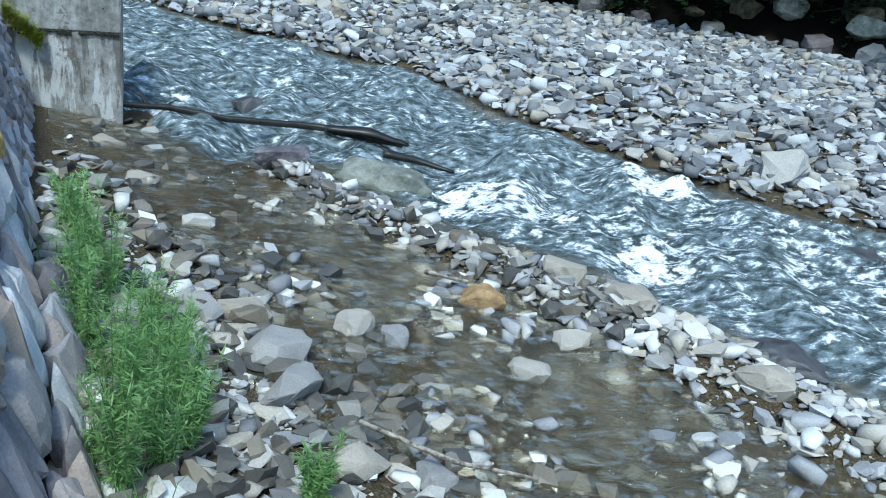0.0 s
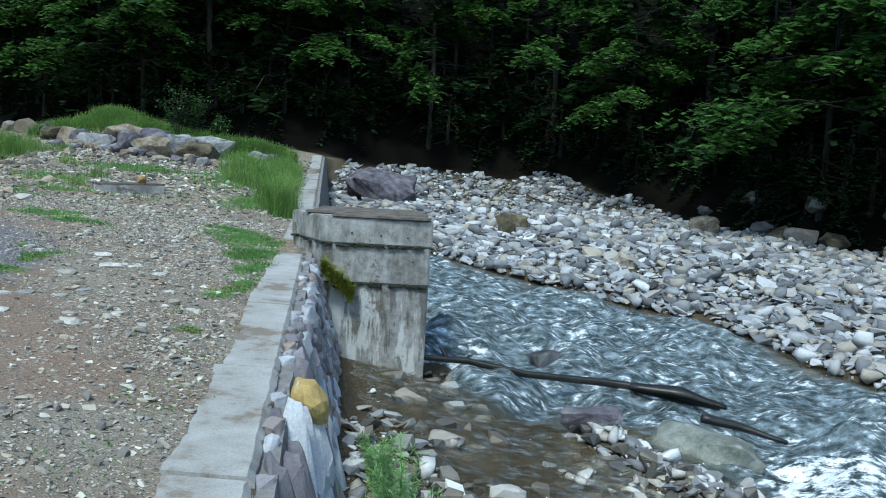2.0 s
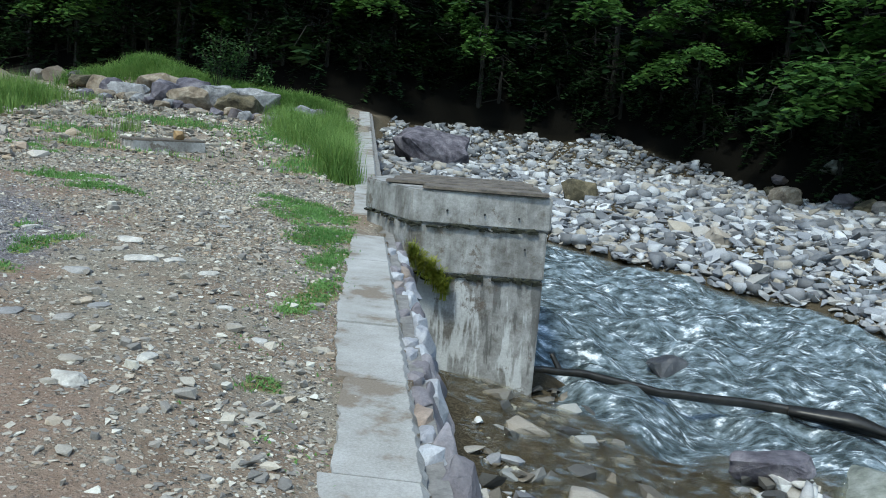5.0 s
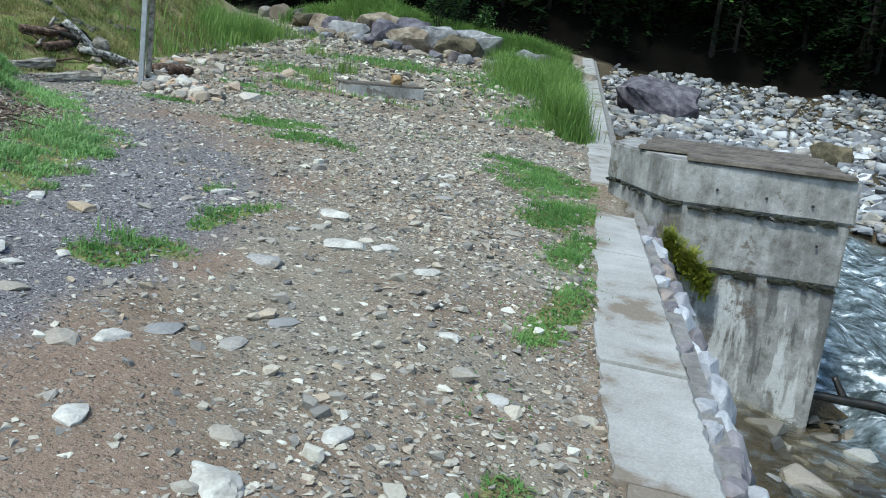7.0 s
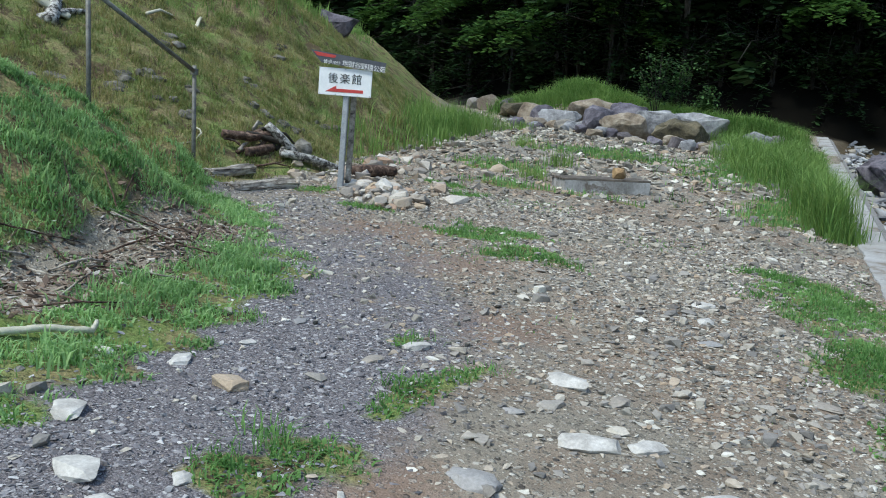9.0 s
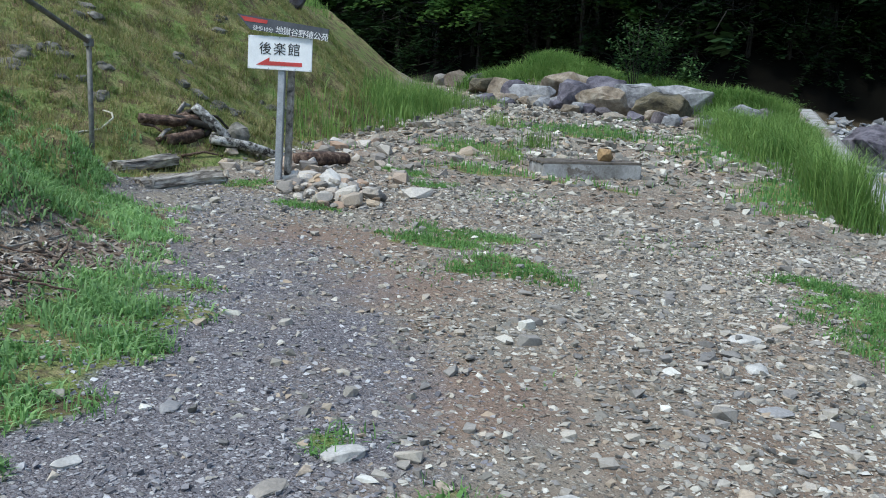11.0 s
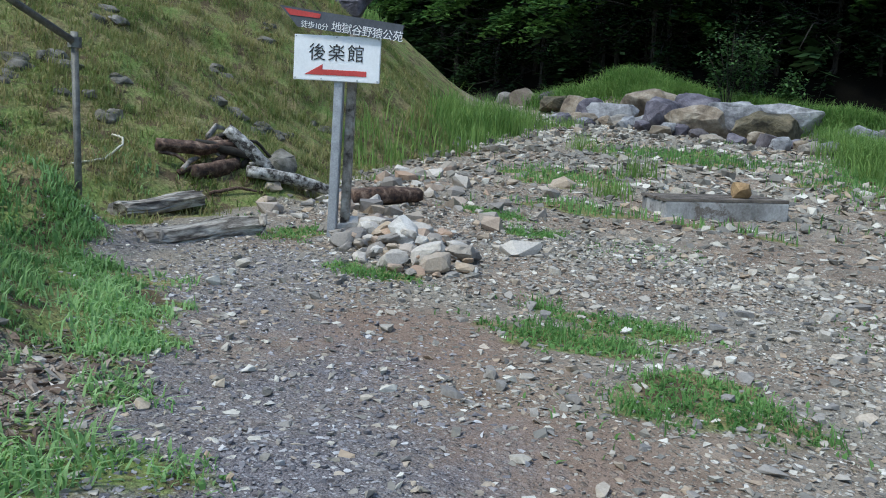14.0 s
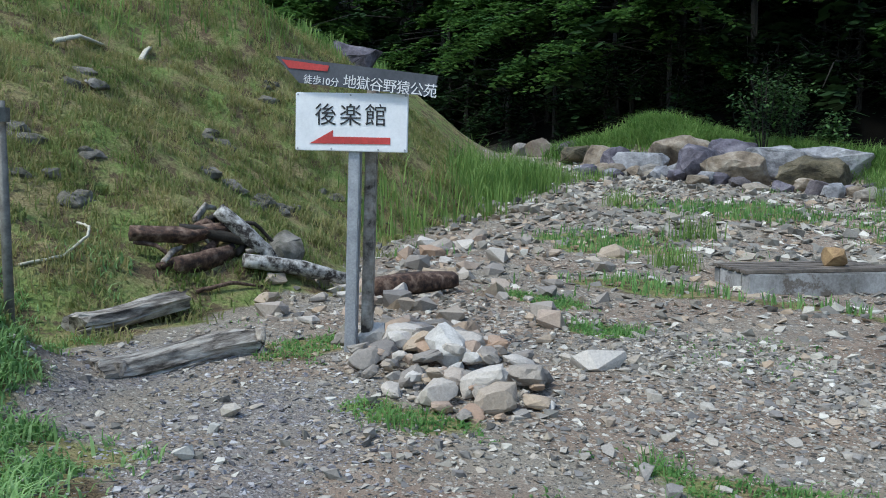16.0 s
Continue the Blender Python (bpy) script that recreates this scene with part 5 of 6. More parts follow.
for i in range(13):
    ax, ay = -9.95 + pyrng.uniform(-0.2, 0.35), 10.85 + pyrng.uniform(-0.4, 0.5)
    a_, l_ = pyrng.uniform(0.5, 2.3), pyrng.uniform(0.3, 0.6)
    bx_, by_ = ax + l_ * math.cos(a_) * 0.6, ay + l_ * math.sin(a_)
    up_ = pyrng.uniform(0.01, 0.12)
    r_ = pyrng.uniform(0.015, 0.035)
    log_thing("branch", "broken dead branch in the tangled wood pile", [gz(ax, ay, up_), gz((ax + bx_) / 2, (ay + by_) / 2, up_ + 0.04), gz(bx_, by_, up_ * 0.6)], [r_, r_ * 0.9, r_ * 0.5], (M_rotten, M_bark, M_wood_grey)[i % 3], "branch", 9, 0.2, "wood pile")
for i in range(12):
    ax, ay = pyrng.uniform(-9.7, -8.6), pyrng.uniform(10.7, 12.0)
    s_ = pyrng.uniform(0.12, 0.3)
    rock("stone", "tan stone lying around the wood pile", (ax, ay), (s_, s_ * 0.7, s_ * 0.5), M_tan, 700 + i, 3, pyrng.uniform(0, 180), 0.2, "stone", "pile stones")
log_thing("hose", "pale hose looped in the grass", [gz(-10.1, 9.6, 0.02), gz(-10.05, 9.9, 0.03), gz(-10.2, 10.2, 0.1), gz(-10.4, 10.35, 0.16), gz(-10.55, 10.35, 0.12)], [0.011] * 5, M_hose, "hose", 6, 0)
rock("rock", "blue-grey rock in the bank grass", (-10.12, 9.2), (0.34, 0.5, 0.26), M_boulder_pale, 407, 3, 20, 0.55, lean=20)
rock("rock", "dark rock showing on the bank crest", (-17.1, 21.8), (1.35, 1.0, 0.9), M_boulder_dark, 401, 3, 20, 0.3, "boulder")
# rock ledges breaking through the grass
LEDGES = [(-13.2, 12.3, 3, 0.30), (-11.7, 10.3, 9, 0.6), (-11.1, 10.5, 6, 0.5), (-12.6, 13.7, 4, 0.30), (-11.25, 12.7, 6, 0.35), (-11.2, 13.3, 4, 0.3), (-13.6, 15.5, 4, 0.5), (-12.0, 15.2, 3, 0.5), (-11.9, 9.0, 4, 0.7)]
for lx, ly, n_, wide in LEDGES:
    for i in range(n_):
        hx, hy = lx + pyrng.uniform(-0.45, 0.45) * wide, ly + pyrng.uniform(-1, 1) * wide
        if float(polyline_distance(hx, hy, HILL_FOOT)) < 0.3:
            continue
        w_ = pyrng.uniform(0.14, 0.42)
        rock("rock", "grey-brown flat rock ledge bedded in the grassy bank", (hx, hy), (w_ * 0.6, w_, pyrng.uniform(0.08, 0.16)), M_bankrock, 410 + i, 3, pyrng.uniform(-25, 25), 0.58, "rock", "bank rocks", 26)
for a, b, r_, lb in (((-14.2, 12.6), (-14.5, 13.5), 0.03, "pale bare branch lying on the bank crest"), ((-14.3, 13.9), (-14.6, 14.3), 0.035, "short pale stick lying on the bank crest"), ((-13.4, 10.1), (-13.9, 10.6), 0.10, "grey broken stump lying on the bank"), ((-13.5, 10.0), (-13.6, 10.9), 0.07, "dark dead limb beside the stump"), ((-13.75, 10.1), (-13.45, 10.5), 0.06, "split grey limb beside the stump")):
    log_thing("dead_branch", lb, [gz(*a, 0.05), gz((a[0] + b[0]) / 2, (a[1] + b[1]) / 2, 0.12), gz(*b, 0.06)], [r_, r_ * 0.9, r_ * 0.6], M_silver if r_ > 0.06 else M_hose, "branch", 8, 0.25, "crest dead wood")
# heap of stones at the foot of the sign
for i in range(150):
    a, d = pyrng.uniform(0, 6.28), pyrng.uniform(0, 1) ** 0.7
    hx, hy = -7.25 + 0.85 * d * math.cos(a) - 0.25 * d * math.sin(a), 10.45 + 0.75 * d * math.sin(a) - 0.2 * d * math.cos(a)
    s = (0.07 + 0.23 * pyrng.random() ** 1.8) * (1.1 - 0.3 * d)
    rock("stone", "tan and grey angular stone heaped by the signpost", (hx, hy, float(ground_z(hx, hy)) + 0.12 * (1 - d)), (s, s * pyrng.uniform(0.55, 0.9), s * pyrng.uniform(0.35, 0.6)), M_white if i % 13 == 0 else M_tan, 440 + i % 25, 3, pyrng.uniform(0, 360), 0.15, "stone", "stone heap", pyrng.uniform(-30, 30))
x, y = picks(rng, 1900, -10.5, -5.5, 10, 16, lambda a, b: np.exp(-(((a + 8 - (b - 11) * -0.35) / 0.9) ** 2)) * (polyline_distance(a, b, HILL_FOOT) < 0.2))
TAN_MESHES = []
for i in range(12):
    v_, f_ = rock_shape(760 + i, 2, 0.55)
    TAN_MESHES.append(make_mesh("stone", v_, f_, M_tan))
for sx, sy in list(zip(x, y))[:115]:
    s_ = 0.08 + 0.3 * pyrng.random() ** 2.2
    ob = new("stone", TAN_MESHES[pyrng.randrange(12)])
    ob.matrix_world = pose(float(sx), float(sy), float(ground_z(sx, sy)) + 0.12 * s_, pyrng.uniform(-15, 15), pyrng.uniform(-15, 15), pyrng.uniform(0, 360)) @ Matrix.Diagonal((s_, s_, s_, 1))
    tagged(ob, "tumbled tan stone along the foot of the bank", "stone", "bank foot stones")


# ---------- culvert box ----------
def culvert():
    c = holder("culvert_box", pose(-6.62, 14.5, 0.10, 0, 0, math.degrees(math.atan2(1.42, 1.21)) - 8), "low grey concrete drain box with slats on top", "drain")
    part("front_wall", box(bmesh.new(), 0, 1.45, 0, 0.14, -0.3, 0.31, None, 0.012), M_pier, c)
    part("back_wall", box(bmesh.new(), 0, 1.45, 0.60, 0.72, -0.3, 0.31, None, 0.012), M_pier, c)
    part("side_wall", box(bmesh.new(), 0, 0.14, 0.142, 0.598, -0.3, 0.31, None, 0.012), M_pier, c)
    part("side_wall", box(bmesh.new(), 1.31, 1.45, 0.142, 0.598, -0.3, 0.31, None, 0.012), M_pier, c)
    for k in range(5):
        part("plank", box(bmesh.new(), -0.02, 1.47, 0.03 + k * 0.14, 0.03 + k * 0.14 + 0.11, 0.313, 0.345, pose(0, 0, 0, 0, 0, pyrng.uniform(-1, 1)), 0.005), M_plank, c)


culvert()
rock("rock", "round ochre stone on the drain box", (-6.05, 15.35, 0.43), (0.24, 0.2, 0.22), M_ochre, 431, 3, 0, 0.1)


# ---------- litter at the foot of the bank ----------
x, y = picks(rng, 36000, -8.2, -4.5, 3.4, 7.8, lambda a, b: smooth01(1.5 - np.abs(polyline_distance(a, b, LITTER)) / 0.42))
M_litter = surface("dead_leaves_and_bark", [(0.3, (0.10, 0.07, 0.05)), (0.7, (0.26, 0.20, 0.15))], 9, 0.95, 60, 0.4, 0.01, "island",
                   [(0.0, (0.07, 0.045, 0.035)), (0.4, (0.17, 0.12, 0.09)), (0.75, (0.30, 0.25, 0.20)), (1.0, (0.58, 0.55, 0.50))])
CHIPS = [(v * np.array([1, 0.5, 0.5]), f) for v, f in SMALL]
scatter("leaf_litter", "brown dead leaves, bark and chips under the bank", CHIPS, x, y, sizes(rng, len(x), 0.015, 0.10, 2.6), M_litter, rng, 0.2, 0.3, category="litter")
for i in range(26):
    t_ = pyrng.uniform(0, 1)
    lx, ly = -5.4 - 1.2 * t_ + pyrng.uniform(-0.35, 0.35), 4.0 + 2.4 * t_ + pyrng.uniform(-0.3, 0.3)
    a_, l_ = pyrng.uniform(0, 3.14), pyrng.uniform(0.25, 0.8)
    p0, p1 = (lx, ly), (lx + l_ * math.cos(a_), ly + l_ * math.sin(a_))
    pm = ((p0[0] + p1[0]) / 2 + 0.04, (p0[1] + p1[1]) / 2)
    log_thing("stick", "thin dead stick lying in the leaf litter", [gz(*p0, 0.02), gz(*pm, 0.05), gz(*p1, 0.02)], [0.008, 0.007, 0.004], M_rotten if i % 3 else M_wood_grey, "stick", 5, 0.1, "litter sticks")
log_thing("root", "pale bent root lying on the grass", [gz(-4.85, 3.85, 0.03), gz(-4.76, 4.07, 0.06), gz(-4.66, 4.27, 0.05), gz(-4.75, 4.36, 0.05)], [0.022, 0.02, 0.018, 0.012], M_hose, "root", 6, 0.1)


# ---------- plants ----------
def blades(name, label, x, y, height, width, material, rng_, lean=0.5, category="grass"):
    """Grass blades: bent two-segment strips."""
    n = len(x)
    z = ground_z(x, y) - 0.01
    a = rng_.uniform(0, 2 * math.pi, n)
    h = height * rng_.uniform(0.5, 1.2, n)
    l = h * rng_.uniform(0.1, 1.0, n) * lean
    w = width * rng_.uniform(0.6, 1.3, n)
    ca, sa = np.cos(a), np.sin(a)
    p = np.zeros((n, 5, 3), np.float32)
    for k, (side, up, out) in enumerate(((-1, 0, 0), (1, 0, 0), (0.75, 0.6, 0.35), (-0.75, 0.6, 0.35), (0, 1, 1))):
        p[:, k, 0] = x - sa * w * side / 2 + ca * l * out
        p[:, k, 1] = y + ca * w * side / 2 + sa * l * out
        p[:, k, 2] = z + h * up * (1 - 0.3 * (out == 1) * np.minimum(l / h, 1))
    tri = np.array([[0, 1, 2], [0, 2, 3], [3, 2, 4]])
    f = (tri[None] + (np.arange(n) * 5)[:, None, None]).reshape(-1, 3)
    return tagged(new(name, make_mesh(name, p.reshape(-1, 3), f, material)), label, category, kind="stuff")


def on_hill(a, b):
    d = polyline_distance(a, b, HILL_FOOT)
    clump = np.sin(7.9 * a + 2.1 * b) * np.sin(6.7 * b - 3.0 * a + 1) + 0.6 * np.sin(15 * a - 4 * b) * np.sin(13 * b + 6 * a)
    return (d > -0.3) * turf_amount(a, b) * np.clip(0.34 + 0.85 * clump, 0.03, 1)


x, y = picks(rng, 130000, -11, -4, 1.5, 9.5, on_hill)
blades("grass", "short fresh green grass on the low bank", x, y, 0.07, 0.008, M_grass, rng, 1.3)
x, y = picks(rng, 110000, -11, -4, 1.5, 9.5, on_hill)
blades("ground_herbs", "low broad-leaved green herbs on the bank", x, y, 0.06, 0.016, M_weed, rng, 1.8, "herbs")
x, y = picks(rng, 200000, -17.5, -8.7, 8, 24, on_hill)
blades("grass", "yellow-green rough grass on the steep bank", x, y, 0.11, 0.013, M_drygrass, rng, 1.5)
x, y = picks(rng, 60000, -11, -4.2, 2.5, 10.5, lambda a, b: on_hill(a, b) * smooth01(1.6 * np.sin(1.5 * a + 0.9 * b) * np.sin(1.2 * b - 1.9 * a + 1) + 0.3))
blades("ground_herbs", "taller leafy green herbs in clumps on the bank", x, y, 0.085, 0.014, M_weed, rng, 1.7, "herbs")
x, y = picks(rng, 26000, -24, -10, 8, 30, lambda a, b: smooth01((hill_height(a, b) - 2.3) / 0.8) * (np.sin(2.1 * a + b) * np.sin(1.7 * b - a) > -0.1))
blades("tall_grass", "tall green weeds along the crest of the bank", x, y, 0.4, 0.02, M_reed, rng, 0.8)


def tufts(name, label, centres, spread, per, height, width, material, lean):
    """Clumps of blades round a number of centres, as one object."""
    cx, cy = centres
    x = np.repeat(cx, per) + rng.normal(0, spread, len(cx) * per)
    y = np.repeat(cy, per) + rng.normal(0, spread, len(cx) * per)
    return blades(name, label, x, y, height * np.repeat(rng.uniform(0.5, 1.3, len(cx)), per), width, material, rng, lean)


tufts("tussocks", "rough grass tussocks standing out on the bank", picks(rng, 2200, -17, -8.5, 7.5, 22, lambda a, b: (polyline_distance(a, b, HILL_FOOT) > 0.3) * 0.5), 0.09, 50, 0.15, 0.010, M_tussock, 1.3)
tufts("herb_clumps", "leafy weeds in clumps on the low bank", picks(rng, 900, -10.5, -4.3, 2, 9, lambda a, b: (polyline_distance(a, b, HILL_FOOT) > 0.1) * turf_amount(a, b) * 0.8), 0.07, 55, 0.11, 0.013, M_weed, 1.3)
tufts("grass_tufts", "fuller grass tufts within the green patches on the gravel", picks(rng, 2600, -8, -0.8, 3, 13, lambda a, b: (polyline_distance(a, b, HILL_FOOT) < -0.2) * (turf_amount(a, b) > 0.6) * 0.8), 0.06, 36, 0.09, 0.007, M_grass, 1.3)
tufts("tall_grass", "tall green grass clumps where the bank meets the terrace", (np.array([-13.0, -13.3, -13.7, -14.2, -12.9, -13.6, -12.6, -14.6, -13.9, -15.0]), np.array([20.6, 21.4, 22.2, 23.4, 21.9, 24.2, 20.0, 24.8, 23.0, 25.6])), 0.3, 420, 0.7, 0.016, M_reed, 0.6)
tufts("tall_grass", "dense bright green grass clump at the end of the verge", (np.array([-2.75, -2.85, -3.05, -2.6, -3.2]), np.array([15.3, 15.7, 16.2, 15.0, 16.7])), 0.17, 420, 0.75, 0.013, M_reed, 0.8)
tufts("tall_grass", "dark spiky reeds in a clump on the upper terrace", (np.array([-13.2, -12.8, -10.2, -8.1, -7.6]), np.array([25.0, 25.3, 20.3, 17.6, 15.4])), 0.16, 110, 0.38, 0.014, M_reed, 0.5)


def in_patches(a, b):
    return np.where(polyline_distance(a, b, HILL_FOOT) > -0.2, 0, turf_amount(a, b) ** 1.9)


x, y = picks(rng, 190000, -9, 0.5, 0, 13, in_patches)
blades("grass", "low green grass in patches on the gravel", x, y, 0.05, 0.008, M_grass, rng, 1.3)
x, y = picks(rng, 150000, -9, 0.5, 0, 13, in_patches)
blades("ground_herbs", "small green weeds spreading over the gravel", x, y, 0.04, 0.02, M_grass, rng, 1.8, "herbs")
x, y = picks(rng, 26000, -3.5, 1.2, -2.5, 13, lambda a, b: 0.6 * smooth01(1 - np.abs(wall_edge(b) - a - 0.85) / 0.75) * smooth01(np.sin(3.1 * a + 2.3 * b) * np.sin(2.7 * b - 1.9 * a) + 0.35))
blades("ground_herbs", "sparse small weeds in the gravel beside the coping", x, y, 0.035, 0.014, M_grass, rng, 1.6, "herbs")
x, y = picks(rng, 40000, -11, -1.5, 13, 28, in_patches)
blades("grass", "green grass among the stones of the upper terrace", x, y, 0.14, 0.018, M_grass, rng, 0.6)


def verge(a, b):
    s = wall_edge(b) - a
    return (b > 14.3) * smooth01((s - 0.7) / 0.2) * smooth01((0.7 + 0.9 * smooth01((b - 14.3) / 6) + 0.25 * np.clip(b - 18, 0, 6) - s + 0.5) / 0.5) * (0.05 + 0.95 * smooth01(1.5 * np.sin(2.9 * b + 1.5 * a) * np.sin(2.3 * a - 1.1 * b + 0.7) + 0.55))


x, y = picks(rng, 90000, -9, -1.5, 14, 27, verge)
blades("tall_grass", "tall bright green grass along the wall top", x, y, 0.62, 0.014, M_reed, rng, 1.4)
x, y = picks(rng, 9000, -2.6, -0.6, 15, 22, lambda a, b: ((a - wall_edge(b)) > 0.05) * ((a - wall_edge(b)) < 0.5) * 1.0)
blades("tall_grass", "green grass hanging over the wall edge", x, y, 0.5, 0.022, M_reed, rng, 0.9)
x, y = picks(rng, 60000, -17.5, -5.5, 27.3, 34, lambda a, b: smooth01(1.2 - np.abs(b - 30.2 + (a + 10) * 0.35) / 1.9) * (0.15 + 0.85 * (np.sin(1.3 * a) * np.sin(1.9 * b + a) > -0.15)))
blades("tall_grass", "green undergrowth above the boulder row", x, y, 0.6, 0.026, M_reed, rng, 1.5)
x, y = picks(rng, 12000, -17, -9, 12, 26, lambda a, b: smooth01(1 - np.abs(polyline_distance(a, b, HILL_FOOT) - 0.3) / 0.7) * (b > 15))
blades("tall_grass", "tall grass at the foot of the bank", x, y, 0.5, 0.022, M_reed, rng, 0.5)
x, y = picks(rng, 5000, 0.9, 3.2, -3.5, 5.5, lambda a, b: smooth01(1.2 - np.abs(a - wall_edge(b) - 0.75) / 0.45) * smooth01((2.6 - b) / 2 + 0.4))
blades("grass", "fresh grass at the foot of the wall", x, y, 0.35, 0.012, M_grass, rng, 0.7)


def weed(at, height, seed, group="wall weeds", label="feathery green weed with many thin leafy stems", material=None):
    material = material or M_weed
    r = random.Random(seed)
    th = holder("weed", pose(*at), label, "weed", group)
    leaves_v, leaves_f = [], []
    for s in range(12):
        a = r.uniform(0, 6.28)
        h = height * r.uniform(0.6, 1.1)
        lx, ly = math.cos(a) * h * r.uniform(0.1, 0.4), math.sin(a) * h * r.uniform(0.1, 0.4)
        pts = [(0.04 * math.cos(a), 0.04 * math.sin(a), -0.05), (lx * 0.4, ly * 0.4, h * 0.55), (lx, ly, h)]
        part("stem", tube(bmesh.new(), pts, [0.006, 0.005, 0.002], 4), material, th)
        for k in range(85):
            t = r.uniform(0.15, 1)
            p = Vector((lx * t, ly * t, h * t))
            d = Vector((r.uniform(-1, 1), r.uniform(-1, 1), r.uniform(-0.2, 0.5))).normalized()
            q = d.cross(Vector((0, 0, 1))).normalized()
            ln, w = r.uniform(0.05, 0.12), r.uniform(0.004, 0.009)
            b0 = len(leaves_v)
            leaves_v += [p, p + d * ln * 0.5 + q * w, p + d * ln, p + d * ln * 0.5 - q * w]
            leaves_f.append((b0, b0 + 1, b0 + 2, b0 + 3))
    ob = new("leaves", make_mesh("leaves", [tuple(v) for v in leaves_v], leaves_f, material))
    ob.parent = th
    return th


for i, (u_, wy, h) in enumerate([(0.6, 0.6, 1.0), (0.9, 0.0, 1.1), (0.7, -0.7, 1.1), (1.0, -0.4, 1.0), (0.6, 1.4, 0.9), (0.75, 2.3, 0.95), (0.65, 3.0, 0.85), (1.1, 0.9, 0.8), (0.7, -1.3, 1.0), (1.2, 0.2, 0.75), (2.0, -1.2, 0.6), (0.6, 3.6, 0.6), (0.9, 1.8, 0.95), (1.3, -0.2, 0.9), (1.0, -1.0, 1.0), (1.2, -0.7, 0.8), (1.25, 0.7, 0.7)]):
    wx = float(wall_edge(wy)) + u_ + 0.22
    weed((wx, wy, float(ground_z(wx, wy))), h, i)


def sapling(at, height, seed):
    """A young broad-leaved bush: bare stems that fork, each carrying oval leaves."""
    r = random.Random(seed)
    th = holder("sapling", pose(*at), "leafy young broad-leaved sapling behind the boulder row", "sapling", "sapling clump")
    vs, fs = [], []
    for s_ in range(9):
        a, h = r.uniform(0, 6.28), height * r.uniform(0.55, 1.05)
        tip = Vector((math.cos(a), math.sin(a), 0)) * height * r.uniform(0.12, 0.36) + Vector((0, 0, h))
        knee = tip * 0.5 + Vector((0, 0, 0.1 * h))
        part("stem", tube(bmesh.new(), [(0.03 * math.cos(a), 0.03 * math.sin(a), -0.1), knee, tip], [0.018, 0.012, 0.004], 5), M_bark, th)
        for k in range(75):
            t = r.uniform(0.25, 1.05)
            p = knee.lerp(tip, t * 2 - 1) if t > 0.5 else knee * (t * 2)
            p = p + Vector((r.gauss(0, 0.14), r.gauss(0, 0.14), r.gauss(0, 0.08)))
            d = Vector((r.uniform(-1, 1), r.uniform(-1, 1), r.uniform(-0.5, 0.2))).normalized()
            q = d.cross(Vector((0, 0, 1))).normalized()
            ln, w = r.uniform(0.09, 0.17), r.uniform(0.03, 0.055)
            b0 = len(vs)
            vs += [p, p + d * ln * 0.45 + q * w, p + d * ln, p + d * ln * 0.45 - q * w]
            fs.append((b0, b0 + 1, b0 + 2, b0 + 3))
    ob = new("leaves", make_mesh("leaves", [tuple(v) for v in vs], fs, M_sapling))
    ob.parent = th
    return th


for i, (wx, wy, h) in enumerate([(-10.2, 29.4, 2.3), (-9.7, 29.9, 1.9), (-8.8, 29.6, 1.0)]):
    sapling((wx, wy, float(ground_z(wx, wy))), h, 50 + i)
for i in range(5):
    weed((-0.42 + 0.1 * i, 8.75 + 0.03 * i, -0.55 - 0.1 * i), 0.26, 70 + i, "pier weeds", "yellowing weed growing where pier meets wall", M_ivy)


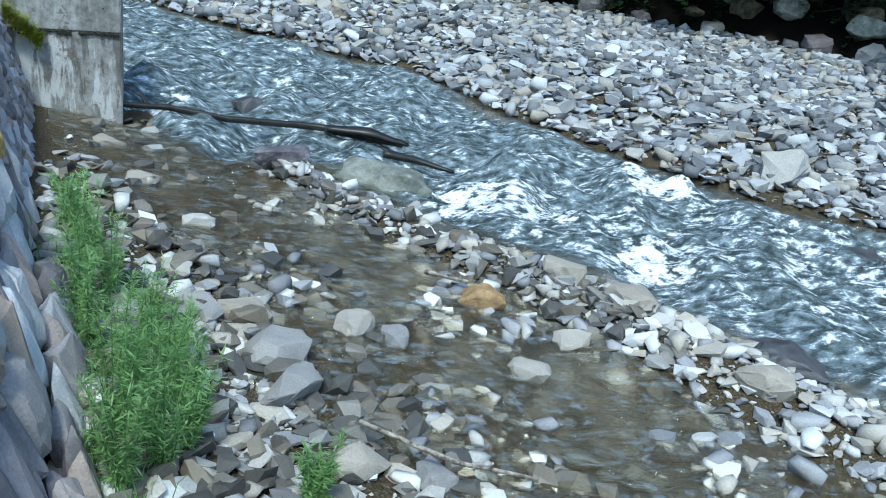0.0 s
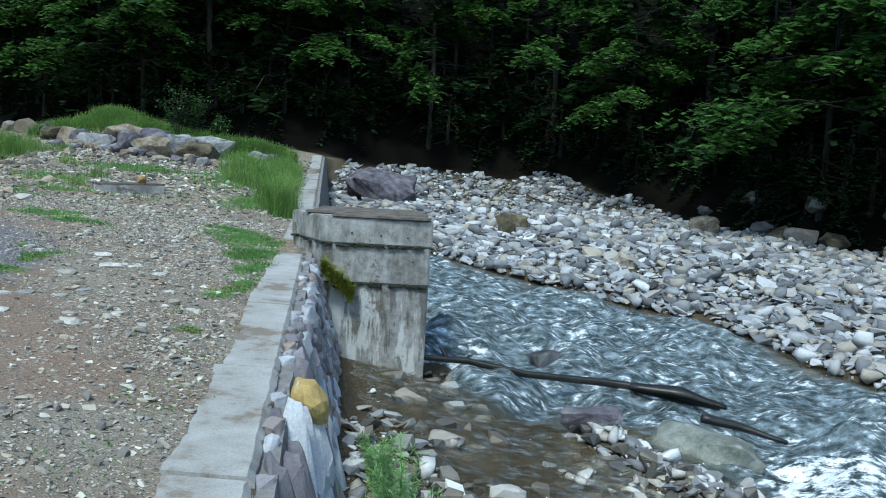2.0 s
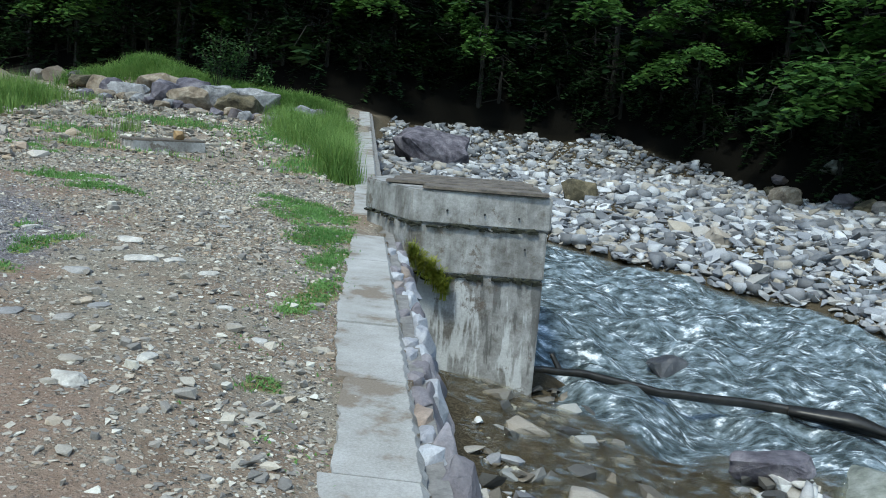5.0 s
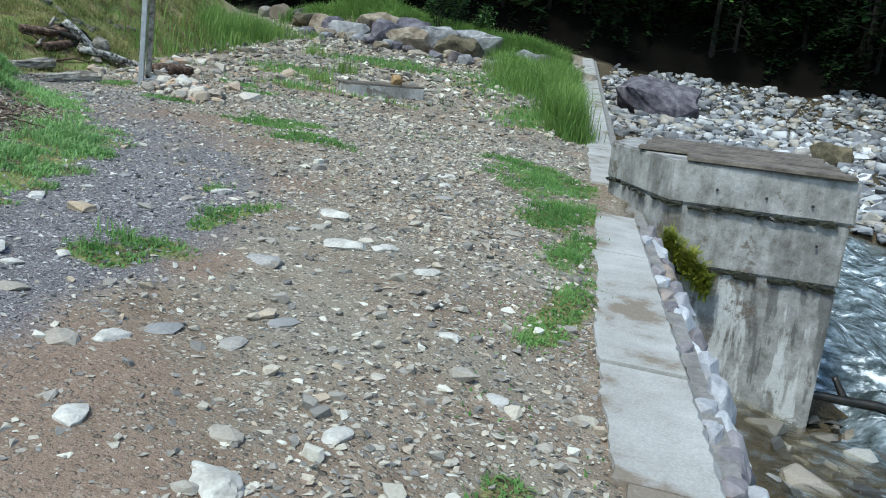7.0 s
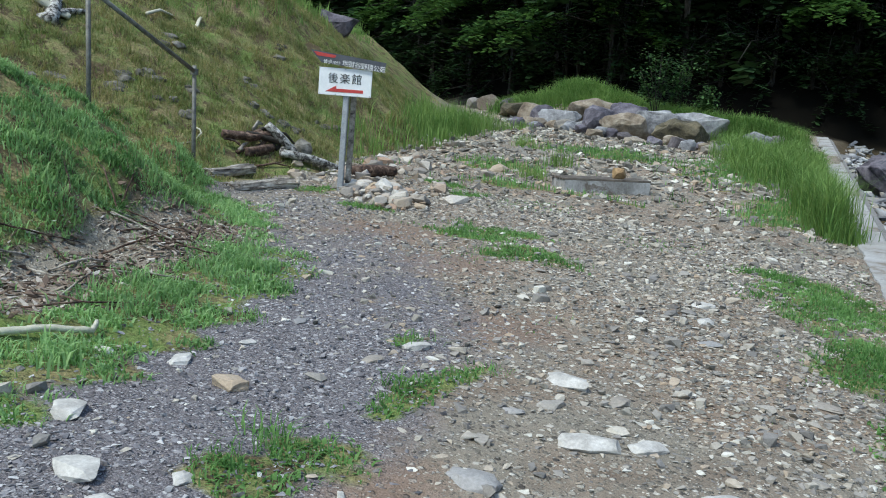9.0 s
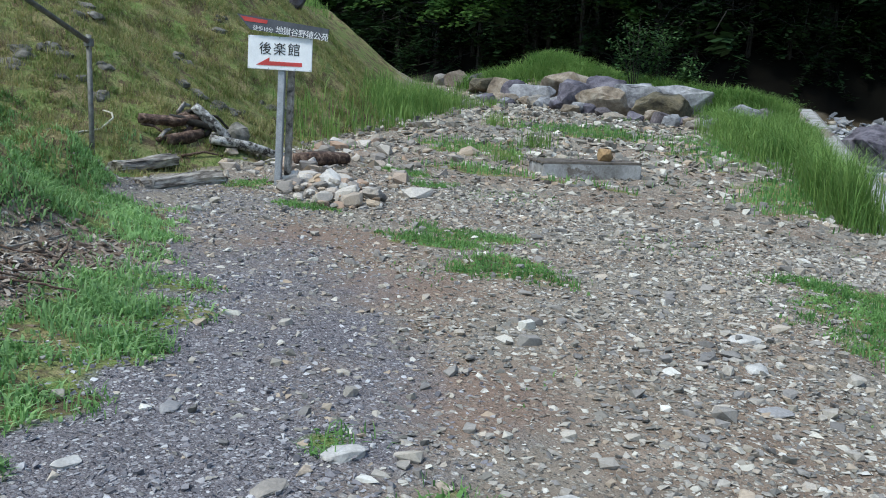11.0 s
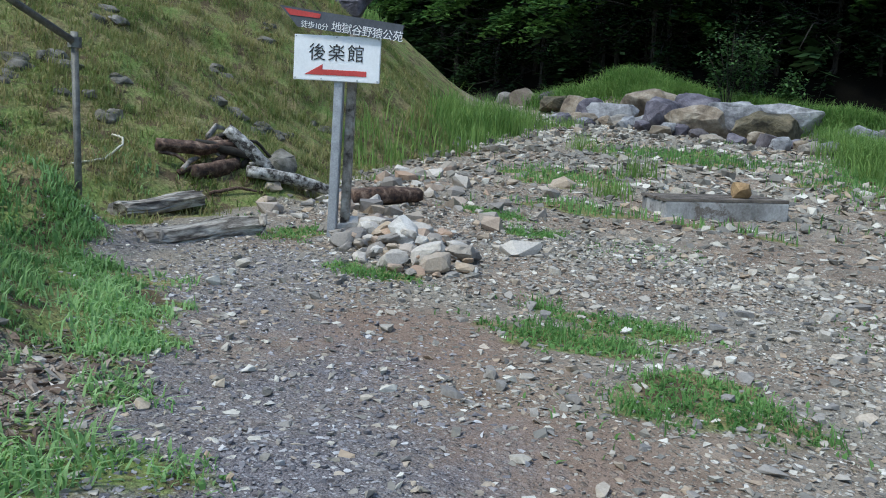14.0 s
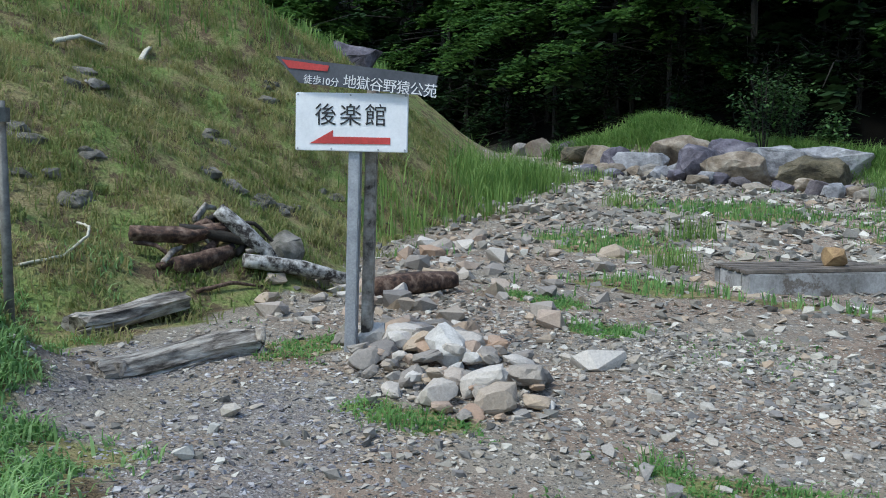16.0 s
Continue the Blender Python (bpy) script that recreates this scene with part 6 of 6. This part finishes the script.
# ---------- forest ----------
def tree_meshes(seed, height, spread, material, low=0.2, limbs=30, leaves=300, leaf=1.0):
    """Trunk with limbs, and a crown of layered drooping sprays of leaves."""
    r = random.Random(seed)
    nr = np.random.RandomState(seed)
    bm = bmesh.new()
    tube(bm, [(0, 0, -1), (0.1, 0.05, height * 0.35), (-0.1, 0.1, height * 0.7), (0, 0, height * 0.95)], [0.2, 0.15, 0.09, 0.02], 7, 0.08, r)
    pads = []
    for k in range(limbs):
        z0 = height * (low + (0.96 - low) * (k + r.uniform(0, 1)) / limbs)
        a = r.uniform(0, 6.28)
        reach = spread * r.uniform(0.3, 1.12) * (1.2 - 0.8 * max(0, z0 / height - 0.45))
        tip = Vector((math.cos(a) * reach, math.sin(a) * reach, z0 + r.uniform(-2.4, 0.5)))
        root = Vector((0, 0, z0 - 0.1))
        midp = root.lerp(tip, 0.55) + Vector((0, 0, 0.5))
        tube(bm, [root, midp, tip], [0.05, 0.03, 0.01], 4)
        pads.append((midp, tip, reach))
    out = []
    for midp, tip, reach in pads:
        # a fan of twigs round the outer half of the limb, each carrying leaves and drooping at its end
        axis = np.array(tip) - np.array(midp)
        flat = axis / (np.linalg.norm(axis) + 1e-6)
        side = np.array([-flat[1], flat[0], 0.0])
        twigs = 9
        for q in range(twigs):
            t0 = nr.uniform(-0.2, 0.95)
            sgn = nr.choice((-1.0, 1.0))
            ln_ = reach * nr.uniform(0.16, 0.36)
            way = flat * nr.uniform(0.3, 0.95) + side * sgn * nr.uniform(0.25, 0.9)
            m_ = leaves // twigs
            t = nr.uniform(0.0, 1.0, m_)
            c = np.array(midp) + axis * t0 + way[None] * (t * ln_)[:, None] + nr.normal(0, 1, (m_, 3)) * np.array([0.16, 0.16, 0.07]) * (0.6 + 0.1 * reach)
            c[:, 2] += nr.uniform(-0.35, 0.25) - 0.55 * t * t * ln_ * 0.6
            out.append(c)
    c = np.concatenate(out)
    n = len(c)
    a = nr.uniform(0, 6.28, n)
    ln, w = nr.uniform(0.14, 0.30, n) * leaf, nr.uniform(0.045, 0.10, n) * leaf
    d = np.stack([np.cos(a), np.sin(a), nr.uniform(-0.5, 0.05, n)], -1)
    s = np.stack([-np.sin(a), np.cos(a), nr.uniform(-0.4, 0.4, n)], -1)
    v = np.stack([c, c + d * ln[:, None] * 0.5 + s * w[:, None], c + d * ln[:, None], c + d * ln[:, None] * 0.5 - s * w[:, None]], 1).reshape(-1, 3)
    f = np.arange(n * 4).reshape(-1, 4)
    trunk = bpy.data.meshes.new("trunk")
    bm.to_mesh(trunk)
    bm.free()
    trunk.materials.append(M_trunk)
    return trunk, make_mesh("crown", v, f, material)


# kinds 0 and 3 carry lit leaves, the others leaves coloured as shade
KINDS = [tree_meshes(11, 14, 6.4, M_leaf_lit, 0.3, 24, 360, 1.75), tree_meshes(12, 15, 5.6, M_leaf_shaded, 0.03, 32, 45, 3.0), tree_meshes(13, 11, 4.8, M_leaf_shaded, 0.03, 28, 45, 2.9), tree_meshes(14, 15, 6.0, M_leaf_lit, 0.33, 24, 360, 1.75), tree_meshes(15, 12, 5.2, M_leaf_shaded, 0.03, 32, 45, 3.0), tree_meshes(16, 4.5, 3.0, M_leaf_shaded, 0.02, 18, 45, 1.7)]


def tree(i, tx, ty, scale, turn, label):
    th = holder("tree", pose(tx, ty, float(ground_z(tx, ty)), 0, 0, turn) @ Matrix.Scale(scale, 4), label, "tree", "forest trees")
    t, c = KINDS[i]
    for nm, me in (("trunk", t), ("crown", c)):
        ob = new(nm, me)
        ob.parent = th


tr = random.Random(8)


def along_forest(k, far):
    seg = FOREST[1:-2] if far else FOREST[1:-3]
    ls = [math.dist(a, b) for a, b in zip(seg, seg[1:])]
    for (a, b), l in zip(zip(seg, seg[1:]), ls):
        if k <= l:
            t = k / l
            nx, ny = -(b[1] - a[1]) / l, (b[0] - a[0]) / l
            return a[0] + (b[0] - a[0]) * t, a[1] + (b[1] - a[1]) * t, nx, ny
        k -= l
    return None


for row in range(3):
    k = 1.5 * row
    while True:
        p = along_forest(k, row > 1)
        if p is None:
            break
        dpt = (2.2 if row == 0 else 0.6 + row * 3.6) + tr.uniform(-1, 1)
        tx, ty = p[0] + p[2] * dpt, p[1] + p[3] * dpt
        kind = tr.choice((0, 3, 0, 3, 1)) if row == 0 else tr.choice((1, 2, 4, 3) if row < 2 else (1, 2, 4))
        tree(kind, tx, ty, tr.uniform(0.85, 1.25), tr.uniform(0, 360), "dense broadleaf tree on the far slope, most with leaves darkened for shade" if row else "overhanging broadleaf tree at the forest edge")
        k += (4.4, 5.0, 7.0)[row] + tr.uniform(-0.7, 0.7)
# bushes added to fill the gap below the crowns with shade-coloured leaves
k = 0.0
while True:
    p = along_forest(k, False)
    if p is None:
        break
    dpt = tr.uniform(1.2, 4.5)
    tree(5, p[0] + p[2] * dpt, p[1] + p[3] * dpt, tr.uniform(0.6, 1.1), tr.uniform(0, 360), "leafy bush added to darken the forest edge, leaves coloured as shade")
    k += 0.95 + tr.uniform(-0.3, 0.3)
